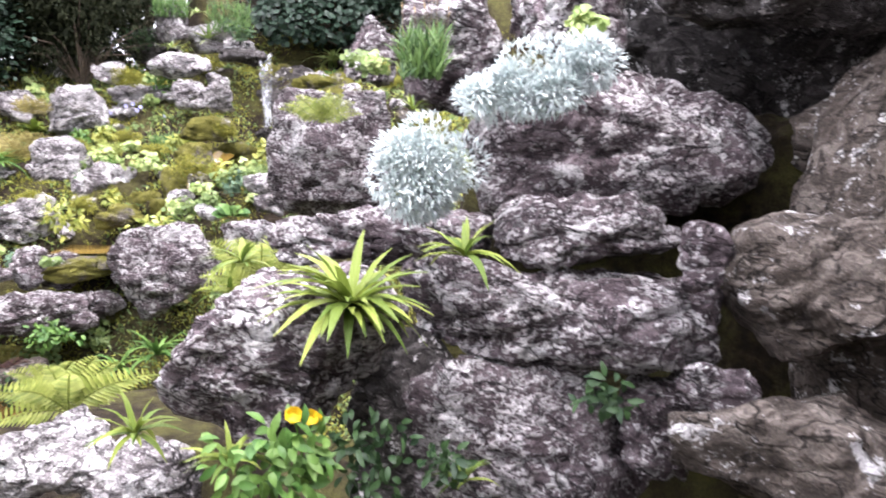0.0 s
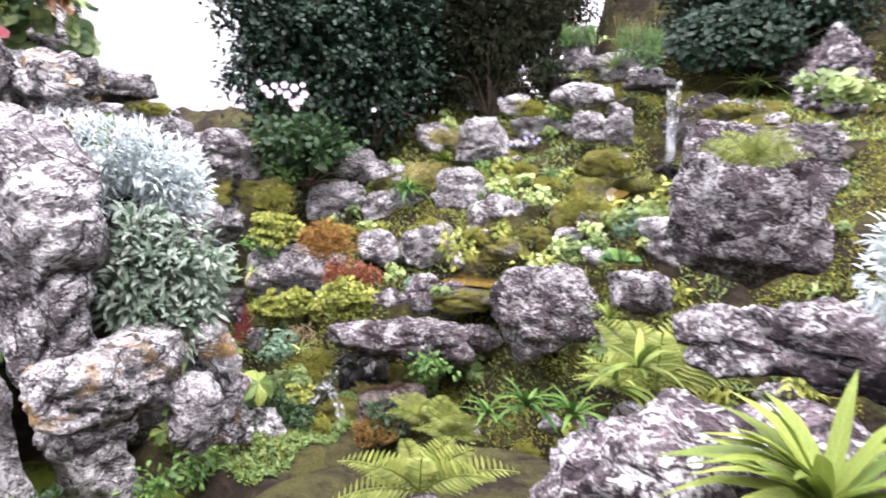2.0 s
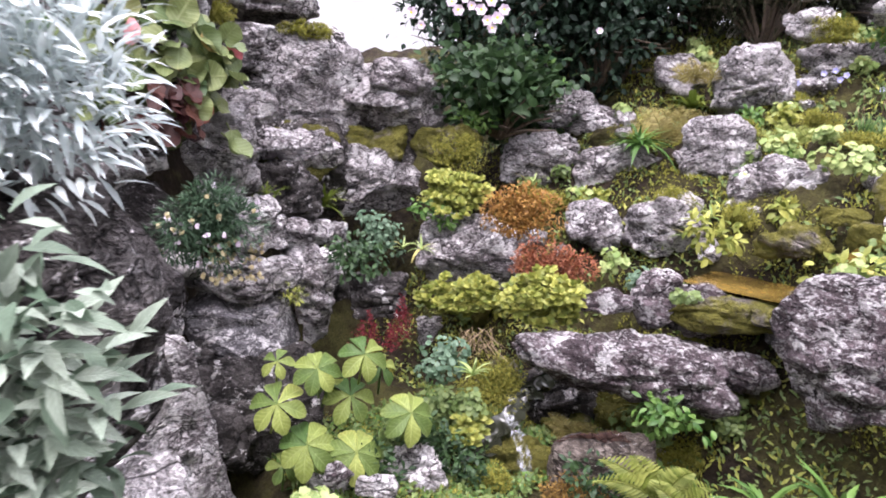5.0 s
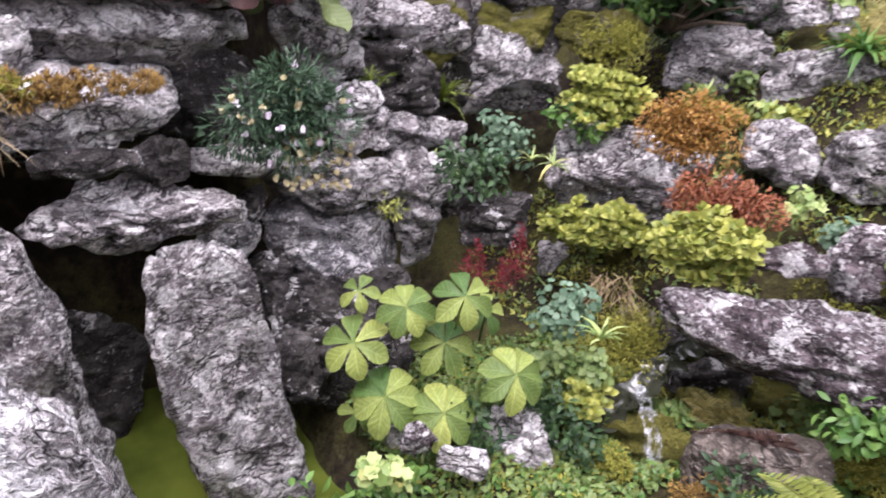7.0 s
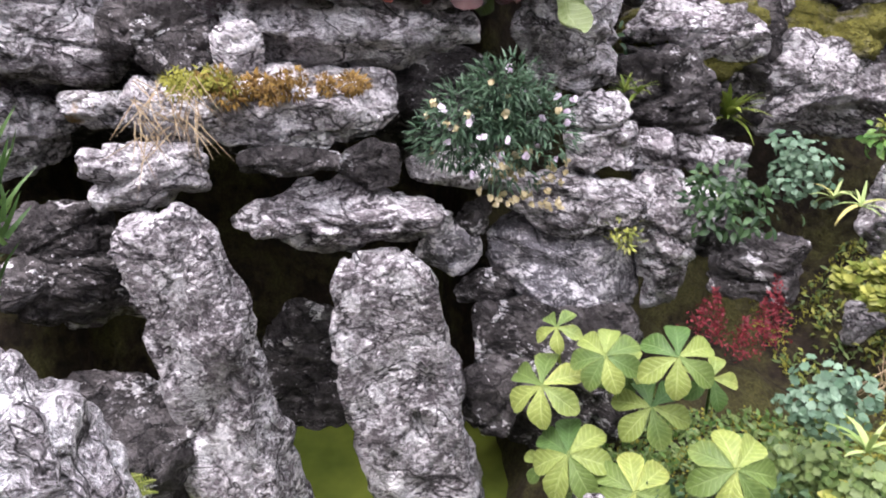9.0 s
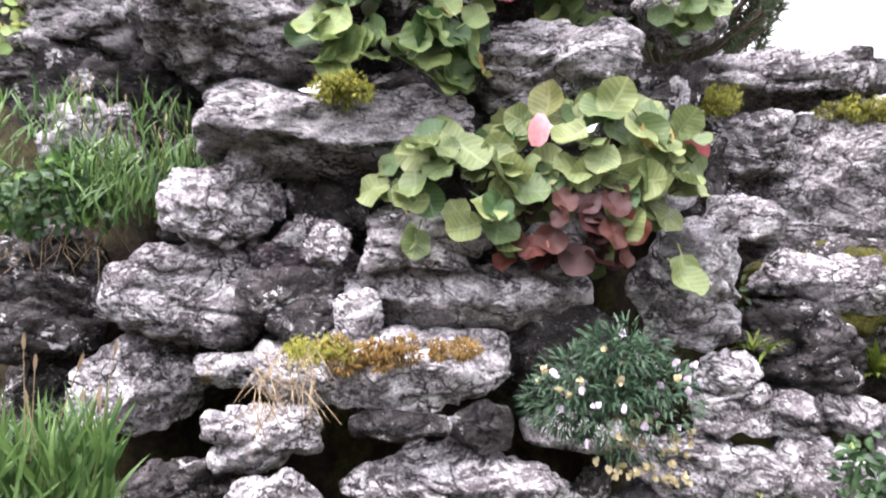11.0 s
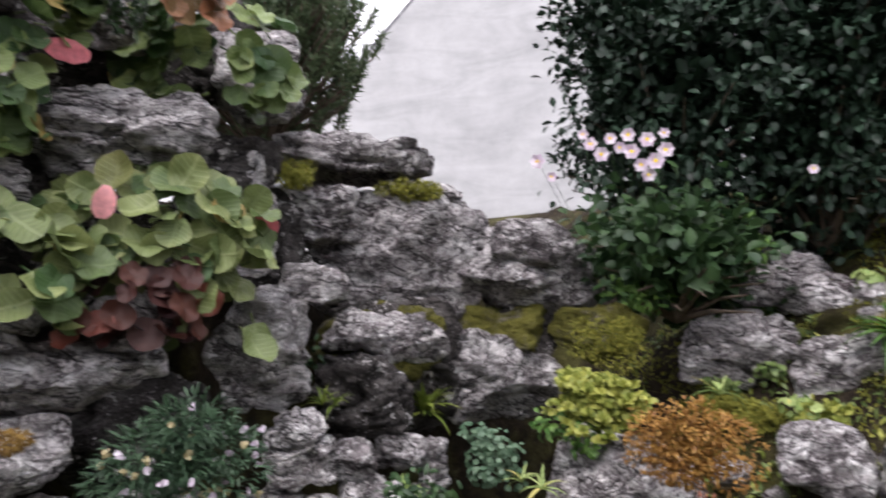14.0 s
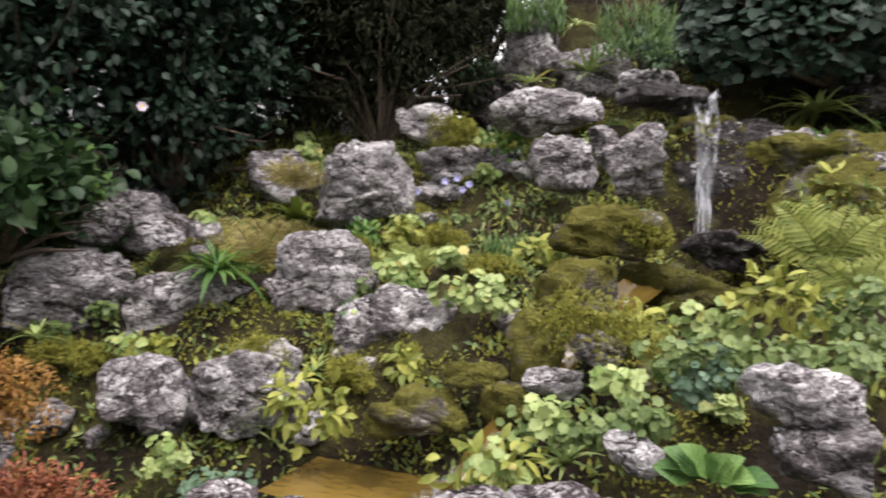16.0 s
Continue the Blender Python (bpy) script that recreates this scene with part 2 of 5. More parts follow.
LEAF = {
    "hart": leaf_material("harts_tongue_green", (0.08, 0.14, 0.018), (0.24, 0.3, 0.05), vein=0.3),
    "green": leaf_material("fresh_green_leaf", (0.04, 0.11, 0.022), (0.14, 0.25, 0.055)),
    "broad": leaf_material("broad_green_leaf", (0.05, 0.13, 0.03), (0.15, 0.27, 0.07), vein=0.4),
    "dark": leaf_material("dark_green_leaf", (0.015, 0.04, 0.015), (0.05, 0.1, 0.035)),
    "mid": leaf_material("mid_green_leaf", (0.07, 0.12, 0.03), (0.2, 0.27, 0.09)),
    "pale": leaf_material("pale_green_leaf", (0.17, 0.26, 0.07), (0.42, 0.5, 0.2), wilt=(0.5, 0.45, 0.15)),
    "lime": leaf_material("lime_green_leaf", (0.13, 0.17, 0.028), (0.42, 0.43, 0.1)),
    "bluegreen": leaf_material("blue_green_leaf", (0.06, 0.12, 0.07), (0.16, 0.25, 0.16)),
    "silver": leaf_material("silver_felted_leaf", (0.42, 0.49, 0.5), (0.75, 0.81, 0.81), rough=0.8),
    "sage": leaf_material("grey_green_felted_leaf", (0.085, 0.14, 0.09), (0.34, 0.4, 0.33), rough=0.8, vein=0.3),
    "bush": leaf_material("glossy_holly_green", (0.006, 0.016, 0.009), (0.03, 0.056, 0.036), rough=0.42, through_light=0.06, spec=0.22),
    "needle": leaf_material("pine_needle_green", (0.05, 0.085, 0.04), (0.12, 0.16, 0.08)),
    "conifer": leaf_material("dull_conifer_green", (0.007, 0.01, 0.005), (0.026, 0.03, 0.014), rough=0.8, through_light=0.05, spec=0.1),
    "rod": leaf_material("bronze_tinged_green_leaf", (0.04, 0.1, 0.022), (0.27, 0.32, 0.075), vein=0.45),
    "berg": leaf_material("leathery_bergenia_green", (0.045, 0.092, 0.03), (0.21, 0.25, 0.095), rough=0.34, vein=0.45, wilt=(0.4, 0.3, 0.1)),
    "bergdeep": leaf_material("leathery_deep_green", (0.026, 0.068, 0.02), (0.19, 0.255, 0.085), rough=0.3, vein=0.35, wilt=(0.3, 0.22, 0.07)),
    "bergamber": leaf_material("leathery_amber_leaf", (0.11, 0.085, 0.03), (0.31, 0.14, 0.065), rough=0.4, vein=0.3, wilt=(0.6, 0.24, 0.2)),
    "bergred": leaf_material("leathery_bergenia_red", (0.028, 0.009, 0.011), (0.085, 0.03, 0.021), rough=0.4, wilt=(0.24, 0.07, 0.05)),
    "orange": leaf_material("orange_stonecrop", (0.2, 0.085, 0.018), (0.42, 0.24, 0.06)),
    "rust": leaf_material("rust_red_stonecrop", (0.17, 0.045, 0.022), (0.34, 0.13, 0.06)),
    "red": leaf_material("crimson_plume", (0.08, 0.009, 0.013), (0.21, 0.025, 0.032), rough=0.7),
    "rusty": leaf_material("rusty_fern", (0.16, 0.13, 0.03), (0.36, 0.31, 0.1)),
    "fern": leaf_material("yellow_green_fern", (0.15, 0.2, 0.03), (0.36, 0.4, 0.1)),
    "straw": leaf_material("dry_straw", (0.16, 0.11, 0.06), (0.4, 0.31, 0.19), rough=0.8),
    "grassy": leaf_material("grass_green", (0.025, 0.07, 0.015), (0.12, 0.21, 0.055)),
    "moss": leaf_material("moss_green", (0.12, 0.13, 0.02), (0.3, 0.29, 0.05), rough=0.9),
    "brownmoss": leaf_material("orange_brown_dry_moss", (0.1, 0.055, 0.02), (0.32, 0.2, 0.05), rough=0.9),
    "maroon": leaf_material("maroon_brown_fern", (0.03, 0.012, 0.01), (0.09, 0.045, 0.03), rough=0.7),
    "tuft": leaf_material("saxifrage_green", (0.14, 0.24, 0.05), (0.3, 0.42, 0.12)),
    "thrift": leaf_material("dark_thrift_green", (0.025, 0.06, 0.03), (0.08, 0.14, 0.08)),
    "petal": leaf_material("pale_pink_petal", (0.62, 0.5, 0.64), (0.8, 0.73, 0.82), rough=0.6),
    "cream": leaf_material("cream_flower", (0.4, 0.33, 0.17), (0.62, 0.55, 0.36), rough=0.7),
    "yellow": leaf_material("yellow_petal", (0.85, 0.55, 0.01), (0.95, 0.72, 0.03), rough=0.6),
    "blue": leaf_material("lavender_petal", (0.4, 0.4, 0.75), (0.6, 0.6, 0.9), rough=0.6),
    "pink": leaf_material("pink_wilted_leaf", (0.7, 0.18, 0.22), (0.85, 0.4, 0.42), rough=0.5),
}
SOIL = soil_material()


def bark_material():
    k = Nodes("grey_brown_bark")
    v = k.place((1, 1, 0.25))
    n = k.noise(v, 40, 6, 0.7)
    return k.finish(k.ramp(n, [(0.3, (0.04, 0.03, 0.022)), (0.7, (0.17, 0.13, 0.1))]), 0.9, k.bump(n, 0.8, 0.01), 0.2)


def plaster_material():
    k = Nodes("weathered_white_limewash")
    v = k.place((1, 1, 1), shift=False)
    course = k.noise(k.place((0.6, 0.6, 2.2), shift=False), 1.1, 5, 0.6, 0.8)
    a, b = k.noise(v, 2.4, 6, 0.65), k.noise(v, 24, 5, 0.7)
    col = k.ramp(k.math("ADD", k.math("MULTIPLY", course, 0.6), k.math("MULTIPLY", a, 0.4)), [(0.35, (0.38, 0.38, 0.39)), (0.6, (0.53, 0.53, 0.54))])
    return k.finish(col, 0.9, k.bump(k.math("ADD", course, k.math("MULTIPLY", b, 0.2)), 0.2, 0.03), 0.2)


def slate_material():
    k = Nodes("grey_roof_slate")
    n = k.noise(k.place(), 12, 6)
    return k.finish(k.ramp(n, [(0.3, (0.05, 0.05, 0.055)), (0.7, (0.14, 0.14, 0.15))]), 0.7, k.bump(n, 0.4, 0.01))


def water_material(name, colour, deep, rough=0.06):
    k = Nodes(name)
    v = k.place(shift=False)
    n, r = k.noise(v, 3.0, 4, 0.5), k.noise(v, 14, 3, 0.5)
    return k.finish(k.mix(k.step(n, 0.35, 0.65), deep, colour), rough, k.bump(r, 0.12, 0.01), 0.5)


def falling_material():
    k = Nodes("falling_water")
    v = k.place((22, 22, 2.0), shift=False)
    n = k.noise(v, 1.6, 5, 0.7, 0.4)
    col = k.mix(n, (0.24, 0.27, 0.3), (0.8, 0.82, 0.85))
    mat = k.finish(col, 0.12, k.bump(n, 0.5, 0.02), 0.6)
    clear = k.n.new("ShaderNodeBsdfTransparent")
    ms = k.n.new("ShaderNodeMixShader")
    k.link(k.step(n, 0.44, 0.8), ms.inputs[0])
    k.link(clear.outputs[0], ms.inputs[1])
    k.link(k.bsdf.outputs[0], ms.inputs[2])
    k.link(ms.outputs[0], k.out.inputs[0])
    return mat


BARK, PLASTER, SLATE = bark_material(), plaster_material(), slate_material()
ALGAE = water_material("algae_green_pool_water", (0.13, 0.16, 0.025), (0.055, 0.075, 0.012), 0.14)
BROWN_WATER = water_material("clear_brown_stream_water", (0.2, 0.13, 0.03), (0.06, 0.04, 0.01), 0.08)
FALL = falling_material()
RILL = water_material("dark_running_water", (0.06, 0.065, 0.05), (0.02, 0.022, 0.014), 0.08)


# ---- mesh helpers ----
def mesh_of(name, verts, faces, material, smooth=True, across=None):
    me = bpy.data.meshes.new(name)
    me.from_pydata(verts, [], faces)
    if across:
        flat = [c for uv in across for c in (uv[0], uv[1], 0.0)]
        me.attributes.new("leaf_place", "FLOAT_VECTOR", "POINT").data.foreach_set("vector", flat)
    me.materials.append(material)
    if smooth:
        me.polygons.foreach_set("use_smooth", [True] * len(me.polygons))
    me.update()
    return me


def part(name, me, parent, m=None, label=""):
    ob = new(name, me)
    ob.parent = parent
    if m is not None:
        ob.matrix_basis = m
    return tagged(ob, label)


class Soup:
    """Collects leaf and blade shapes into one mesh."""

    def __init__(self):
        self.v, self.f, self.starts, self.at = [], [], [], {}

    def blade(self, base, way, up, length, width, outline, droop=0.0, fold=0.15, wave=0.0):
        """A leaf from base along way; outline gives the half width along it; droop bends it away from up."""
        way, up = way.normalized(), up.normalized()
        side = way.cross(up)
        if side.length < 1e-4:
            side = way.orthogonal()
        side.normalize()
        up = side.cross(way)
        first, n = len(self.v), len(outline)
        self.starts.append((first, len(self.f)))
        for k, o in enumerate(outline):
            s = k / (n - 1)
            mid = base + way * (length * s * (1 - 0.25 * abs(droop) * s)) - up * (droop * length * s * s * 0.6)
            w = side * (width * 0.5 * o)
            lift = up * (width * fold * o + wave * width * math.sin(s * 11 + first))
            for side_at, corner in ((-1.0, mid - w + lift), (0.0, mid), (1.0, mid + w + lift)):
                self.at[len(self.v)] = (side_at, s)
                self.v.append(corner)
        for k in range(n - 1):
            a = first + 3 * k
            self.f += [(a, a + 1, a + 4, a + 3), (a + 1, a + 2, a + 5, a + 4)]

    def round_leaf(self, centre, up, size, cup=0.15, n=9, scallop=0.05):
        """A roundish leaf or petal disc."""
        up = up.normalized()
        a = up.orthogonal().normalized()
        b = up.cross(a)
        turn = random.random() * 6.28
        first = len(self.v)
        self.starts.append((first, len(self.f)))
        self.v.append(centre - up * (cup * size))
        for k in range(n):
            t = turn + 2 * math.pi * k / n
            r = size * (1 + scallop * (1 if k % 2 else -1)) * random.uniform(0.92, 1.08)
            self.v.append(centre + a * (r * math.cos(t)) + b * (r * math.sin(t)) + up * random.uniform(-0.1, 0.1) * size)
        self.f += [(first, first + 1 + k, first + 1 + (k + 1) % n) for k in range(n)]

    def tube(self, a, b, r0, r1, n=5):
        way = (b - a).normalized()
        x = way.orthogonal().normalized()
        y = way.cross(x)
        first = len(self.v)
        for p, r in ((a, r0), (b, r1)):
            self.v += [p + (x * math.cos(6.2832 * k / n) + y * math.sin(6.2832 * k / n)) * r for k in range(n)]
        self.f += [(first + k, first + (k + 1) % n, first + n + (k + 1) % n, first + n + k) for k in range(n)]

    def sprigs(self, n):
        """The leaves shared out among n sprigs, each leaf to the nearest."""
        if len(self.starts) < 3 * n or self.starts[0] != (0, 0):
            return [self]
        seeds = [self.v[self.starts[(k * len(self.starts)) // n][0]] for k in range(n)]
        made = [Soup() for _ in range(n)]
        ends = self.starts[1:] + [(len(self.v), len(self.f))]
        for (v0, f0), (v1, f1) in zip(self.starts, ends):
            k = min(range(n), key=lambda q: (seeds[q] - self.v[v0]).length_squared)
            move = len(made[k].v) - v0
            for q in range(v0, v1):
                made[k].at[q + move] = self.at.get(q, (0.5, 0.5))
            made[k].v += self.v[v0:v1]
            made[k].f += [tuple(q + move for q in face) for face in self.f[f0:f1]]
        return [m for m in made if m.f]

    def mesh(self, name, material):
        return mesh_of(name, self.v, self.f, material, True, [self.at.get(q, (0.5, 0.5)) for q in range(len(self.v))])


TONGUE = (0.25, 0.8, 1.0, 0.95, 0.8, 0.5, 0.05)
LANCE = (0.2, 0.8, 1.0, 0.6, 0.05)
OVAL = (0.1, 0.8, 1.0, 0.75, 0.05)
STRAP = (1.0, 0.9, 0.6, 0.05)
rnd = random.Random(7)


def unit(a=1.0):
    return Vector((rnd.gauss(0, a), rnd.gauss(0, a), rnd.gauss(0, a)))


# ---- rocks ----
ICO = bmesh.new()
bmesh.ops.create_icosphere(ICO, subdivisions=5, radius=1.0)
ICO_V = [v.co.normalized() for v in ICO.verts]
ICO_F = [tuple(v.index for v in f.verts) for f in ICO.faces]
ICO.free()
ICO_LOW = bmesh.new()
bmesh.ops.create_icosphere(ICO_LOW, subdivisions=4, radius=1.0)
LOW_V = [v.co.normalized() for v in ICO_LOW.verts]
LOW_F = [tuple(v.index for v in f.verts) for f in ICO_LOW.faces]
ICO_LOW.free()
ROCK_COUNT = 0


def rock_mesh(style, w, dp, h, seed, near=True, blocky=False):
    """A blocky boulder: a rounded box cut by random planes, with ledges along its bedding and knobbly relief."""
    r = random.Random(seed)
    power = 6.0 if blocky else r.uniform(2.6, 4.2)
    cuts = [(Vector((r.gauss(0, 1), r.gauss(0, 1), r.gauss(0, 0.8))).normalized(), r.uniform(0.66, 0.98)) for _ in range(3 if blocky else 11)]
    shift = Vector((r.uniform(-50, 50), r.uniform(-50, 50), r.uniform(-50, 50)))
    size = (w * dp * h) ** (1 / 3)
    rough = {"smooth": 0.5, "brown": 0.7, "schist": 1.25}.get(style, 1.0)
    bed = Vector((r.uniform(-0.2, 0.2), r.uniform(-0.2, 0.2), 1)).normalized()
    verts = []
    half = Vector((w / 2, dp / 2, h / 2))
    low = size < (0.22 if near else 0.36)
    stretch = 2.6 if style == "schist" else 1.7
    deep = rough * min(1, size / 0.3)
    for u in (LOW_V if low else ICO_V):
        q = u / (abs(u.x) ** power + abs(u.y) ** power + abs(u.z) ** power) ** (1 / power)
        for n, d in cuts:
            over = q.dot(n) - d
            if over > 0:
                q = q - n * (over * 0.95)
        p = Vector((q.x * half.x, q.y * half.y, q.z * half.z))
        at = p + shift
        a = noise.noise(at * (1.8 / size)) * 0.11 * size
        b = noise.noise(at * 6.0 / max(size, 0.25)) * 0.05 * size
        bend = Vector((at.x, at.y, at.z + 0.03 * noise.noise(at * 4.0) + bed.x * p.x * 2 + bed.y * p.y * 2))
        lying = Vector((bend.x, bend.y, bend.z * stretch))
        # fissures open where the slow field crosses nought, wrinkles where the quick one does
        c = -0.03 * math.exp(-(noise.noise(lying * 3.6) / 0.07) ** 2) - 0.014 * math.exp(-(noise.noise(lying * 9.0) / 0.12) ** 2)
        e = 0.016 * noise.noise(lying * 7.0) + 0.010 * noise.noise(lying * 17)
        if not low:
            e += 0.006 * noise.noise(lying * 38)
        verts.append(p + u * (a + b * rough + (c + e) * deep))
    return mesh_of("boulder", verts, LOW_F if low else ICO_F, ROCK[style])


def rock(style, x, y, z, w, dp, h, yaw, name="boulder", lean=0, label="", category="rock", blocky=False):
    global ROCK_COUNT
    ROCK_COUNT += 1
    ob = new(name, rock_mesh(style, w, dp, h, ROCK_COUNT * 13 + 5, y < 4.6, blocky))
    ob.matrix_world = pose(x, y, z, 0, lean, yaw)
    return tagged(ob, label or ROCK_LABEL[style], category, "rocks of the rock garden")


# ---- plants ----
def thing(name, x, y, z, yaw, label, category, group=""):
    return tagged(new(name), label, category, group), pose(x, y, z, 0, 0, yaw)


def one(name, soup, mat, x, y, z, yaw, label, category="plant", group=""):
    """A plant whose countless small leaves are one mesh of foliage."""
    top = tagged(new(name), label, category, group)
    top.matrix_world = pose(x, y, z, 0, 0, yaw)
    for piece in soup.sprigs(7):
        tagged(part("sprig", piece.mesh("sprig", mat), top), kind="stuff")
    return top


def lumps(w, h, n=14, dp=0.22):
    """Overlapping small mounds that make up an uneven cushion w wide and h high."""
    made = []
    for _ in range(n):
        a, r = rnd.random() * 6.283, math.sqrt(rnd.random()) * 0.33
        made.append((Vector((math.cos(a) * r * w, -rnd.uniform(0, dp) * 0.4, math.sin(a) * r * h)), rnd.uniform(0.1, 0.24) * min(w, h) + 0.008))
    return made


def on_lump(made):
    c, r = made[rnd.randrange(len(made))]
    u = unit().normalized()
    if u.y > 0.3:
        u.y = -u.y
    return c + Vector((u.x * r * 1.3, u.y * r * 0.8, u.z * r)), u


def dome(w, h, dp=None):
    """A place on the front and top of a cushion w wide and h high, and the way out of it."""
    dp = dp or 0.5 * (w + h) * 0.45
    while True:
        u = unit().normalized()
        if u.y < 0.35 and u.z > -0.85:
            break
    return Vector((u.x * w / 2, u.y * dp / 2, u.z * h / 2)) * rnd.uniform(0.75, 1.0), u


HARTS = {}


def harts(style, x, y, z, w, h, yaw, n=10):
    """A rosette of strap-shaped fronds."""
    mat = LEAF[{"pale": "pale", "green": "green"}.get(style, "hart")]
    if style not in HARTS:
        HARTS[style] = []
        for k in range(5):
            s = Soup()
            s.blade(Vector((0, 0, 0)), Vector((0, 1, 0)), Vector((0, 0, 1)), 1.0, 0.12 + 0.015 * k, TONGUE, 0.35 + 0.24 * k, 0.18, 0.1)
            HARTS[style].append(s.mesh("frond", mat))
    top, m = thing("harts_tongue_fern", x, y, z - h * 0.25, yaw, "hart's tongue fern with glossy yellow-green strap fronds", "fern", "ferns between the rocks")
    top.matrix_world = m
    n = int(n * 1.9)
    for k in range(n):
        a = 2 * math.pi * (k + rnd.random() * 0.7) / n
        up = rnd.uniform(0.25, 1.35)
        reach = Vector((math.sin(a) * w * 0.55, -abs(math.cos(a)) * 0.3 * w - 0.02, 0))
        length = max(0.04, math.hypot(reach.length * math.cos(up), h * 0.62 * math.sin(up)) * rnd.uniform(0.85, 1.15) + 0.02)
        turn = math.atan2(-math.sin(a), math.cos(a) * rnd.choice((-1, 1, -1)))
        f = Matrix.Rotation(turn, 4, "Z") @ Matrix.Rotation(up, 4, "X") @ Matrix.Diagonal((length, length, length, 1))
        part("frond", HARTS[style][k % 5], top, f)


def cushion(style, x, y, z, w, h, yaw, tilt=0.0, leaf=1.0):
    """A dense cushion of small leaves."""
    s = Soup()
    made = lumps(w, h, 30)
    count = {"silver": 5600, "tuft": 500, "flowertuft": 120}[style]
    long = {"silver": 0.03, "tuft": 0.03, "flowertuft": 0.03}[style]
    long *= leaf
    turn = Matrix.Rotation(radians(tilt), 3, "Y")
    for _ in range(int(count / leaf ** 1.3)):
        p, u = on_lump(made)
        p = turn @ p
        s.blade(p, u + unit(0.45) + Vector((0, 0, 0.35)), Vector((0, -0.3, 1)) + unit(0.2), long * rnd.uniform(0.7, 1.4), long * 0.22, LANCE, 0.4)
    mat, words = {"silver": ("silver", "silver-leaved cushion of fine felted foliage on the rock"), "tuft": ("tuft", "bright green saxifrage cushion on the rock"), "flowertuft": ("lime", "small yellow-green stonecrop tuft in a crevice")}[style]
    top = one("cushion_plant", s, LEAF[mat], x, y, z, yaw, words)
    return top


def sage(style, x, y, z, w, h, yaw):
    s = Soup()
    made = lumps(w, h, 34)
    for _ in range(2000):
        p, u = on_lump(made)
        axis = (u + unit(0.7) + Vector((0, -0.3, 0.3))).normalized()
        s.blade(p, axis, Vector((0, -0.5, 1)) + unit(0.3), rnd.uniform(0.028, 0.055), 0.0135, LANCE, 0.5, 0.2)
    one("grey_leaved_shrub", s, LEAF["sage"], x, y, z, yaw, "trailing shrub with grey-green felted leaves hanging over the rock", "shrub")


def herb(style, x, y, z, w, h, yaw):
    """A low clump of small lobed leaves."""
    s = Soup()
    size = {"dark": 0.022, "mid": 0.022, "bluegreen": 0.018, "pale": 0.03, "lime": 0.035, "green": 0.027}[style]
    count = int(min(700, max(60, 1.1 * w * h / (size * size))))
    made = lumps(w, h, 12)
    for _ in range(count):
        p, u = on_lump(made)
        up = u + Vector((0, -0.4, 0.7)) + unit(0.35)
        if style in ("green", "dark", "lime"):
            s.blade(p, u + unit(0.6), up, size * rnd.uniform(1.4, 2.6), size * rnd.uniform(0.7, 1.0), OVAL, 0.5)
        else:
            s.round_leaf(p, up, size * rnd.uniform(0.5, 0.85), 0.15, 12, 0.13)
    words = {"dark": "low dark green herb in a crevice", "mid": "mat of small mid-green leaves among the rocks", "bluegreen": "clump of finely cut blue-green leaves", "pale": "clump of pale green scalloped leaves", "lime": "clump of bright lime-green leaves", "green": "leafy fresh green plant among the rocks"}[style]
    one("rockery_herb", s, LEAF[style], x, y, z, yaw, words, "plant", "low plants of the rockery")


def carpet(style, x, y, z, w, h, yaw):
    """A flat spreading mat."""
    s = Soup()
    made = lumps(w, h, 26, 0.3)
    if style in ("moss", "rust"):
        for _ in range(int(min(2600, 50000 * w * h))):
            p, u = on_lump(made)
            s.blade(p, u + unit(0.5), Vector((0, -0.4, 1)) + unit(0.3), rnd.uniform(0.012, 0.025), 0.006, STRAP, 0.3)
        one("moss_mat", s, LEAF["moss" if style == "moss" else "brownmoss"], x, y, z, yaw, "cushion of olive and golden moss on wet stone" if style == "moss" else "dry orange-brown moss along the top of the ledge", "moss")
        return
    for _ in range(int(min(300, 1700 * w * h))):
        p, u = on_lump(made)
        for k in range(5):
            a = (k - 2) * 0.62
            c = (Vector((math.sin(a), -0.35, math.cos(a) * 0.8)) + unit(0.15)).normalized()
            s.blade(p, c, Vector((0, -0.6, 0.8)) + unit(0.25), 0.043 * rnd.uniform(0.7, 1.2), 0.032, OVAL, 0.4)
    one("ground_cover", s, LEAF["lime"], x, y, z, yaw, "mat of lobed yellow-green ground cover leaves", "plant")


def sedum(style, x, y, z, w, h, yaw):
    s = Soup()
    made = lumps(w, h, 34)
    for _ in range(1700):
        p, u = on_lump(made)
        for _ in range(2):
            s.blade(p + unit(0.006), u + unit(0.6), Vector((0, -0.3, 1)), rnd.uniform(0.014, 0.028), 0.009, OVAL, 0.2)
    one("stonecrop", s, LEAF[style], x, y, z, yaw, {"orange": "mounded stonecrop turned orange and gold", "rust": "mat of rust-red stonecrop"}[style], "plant")


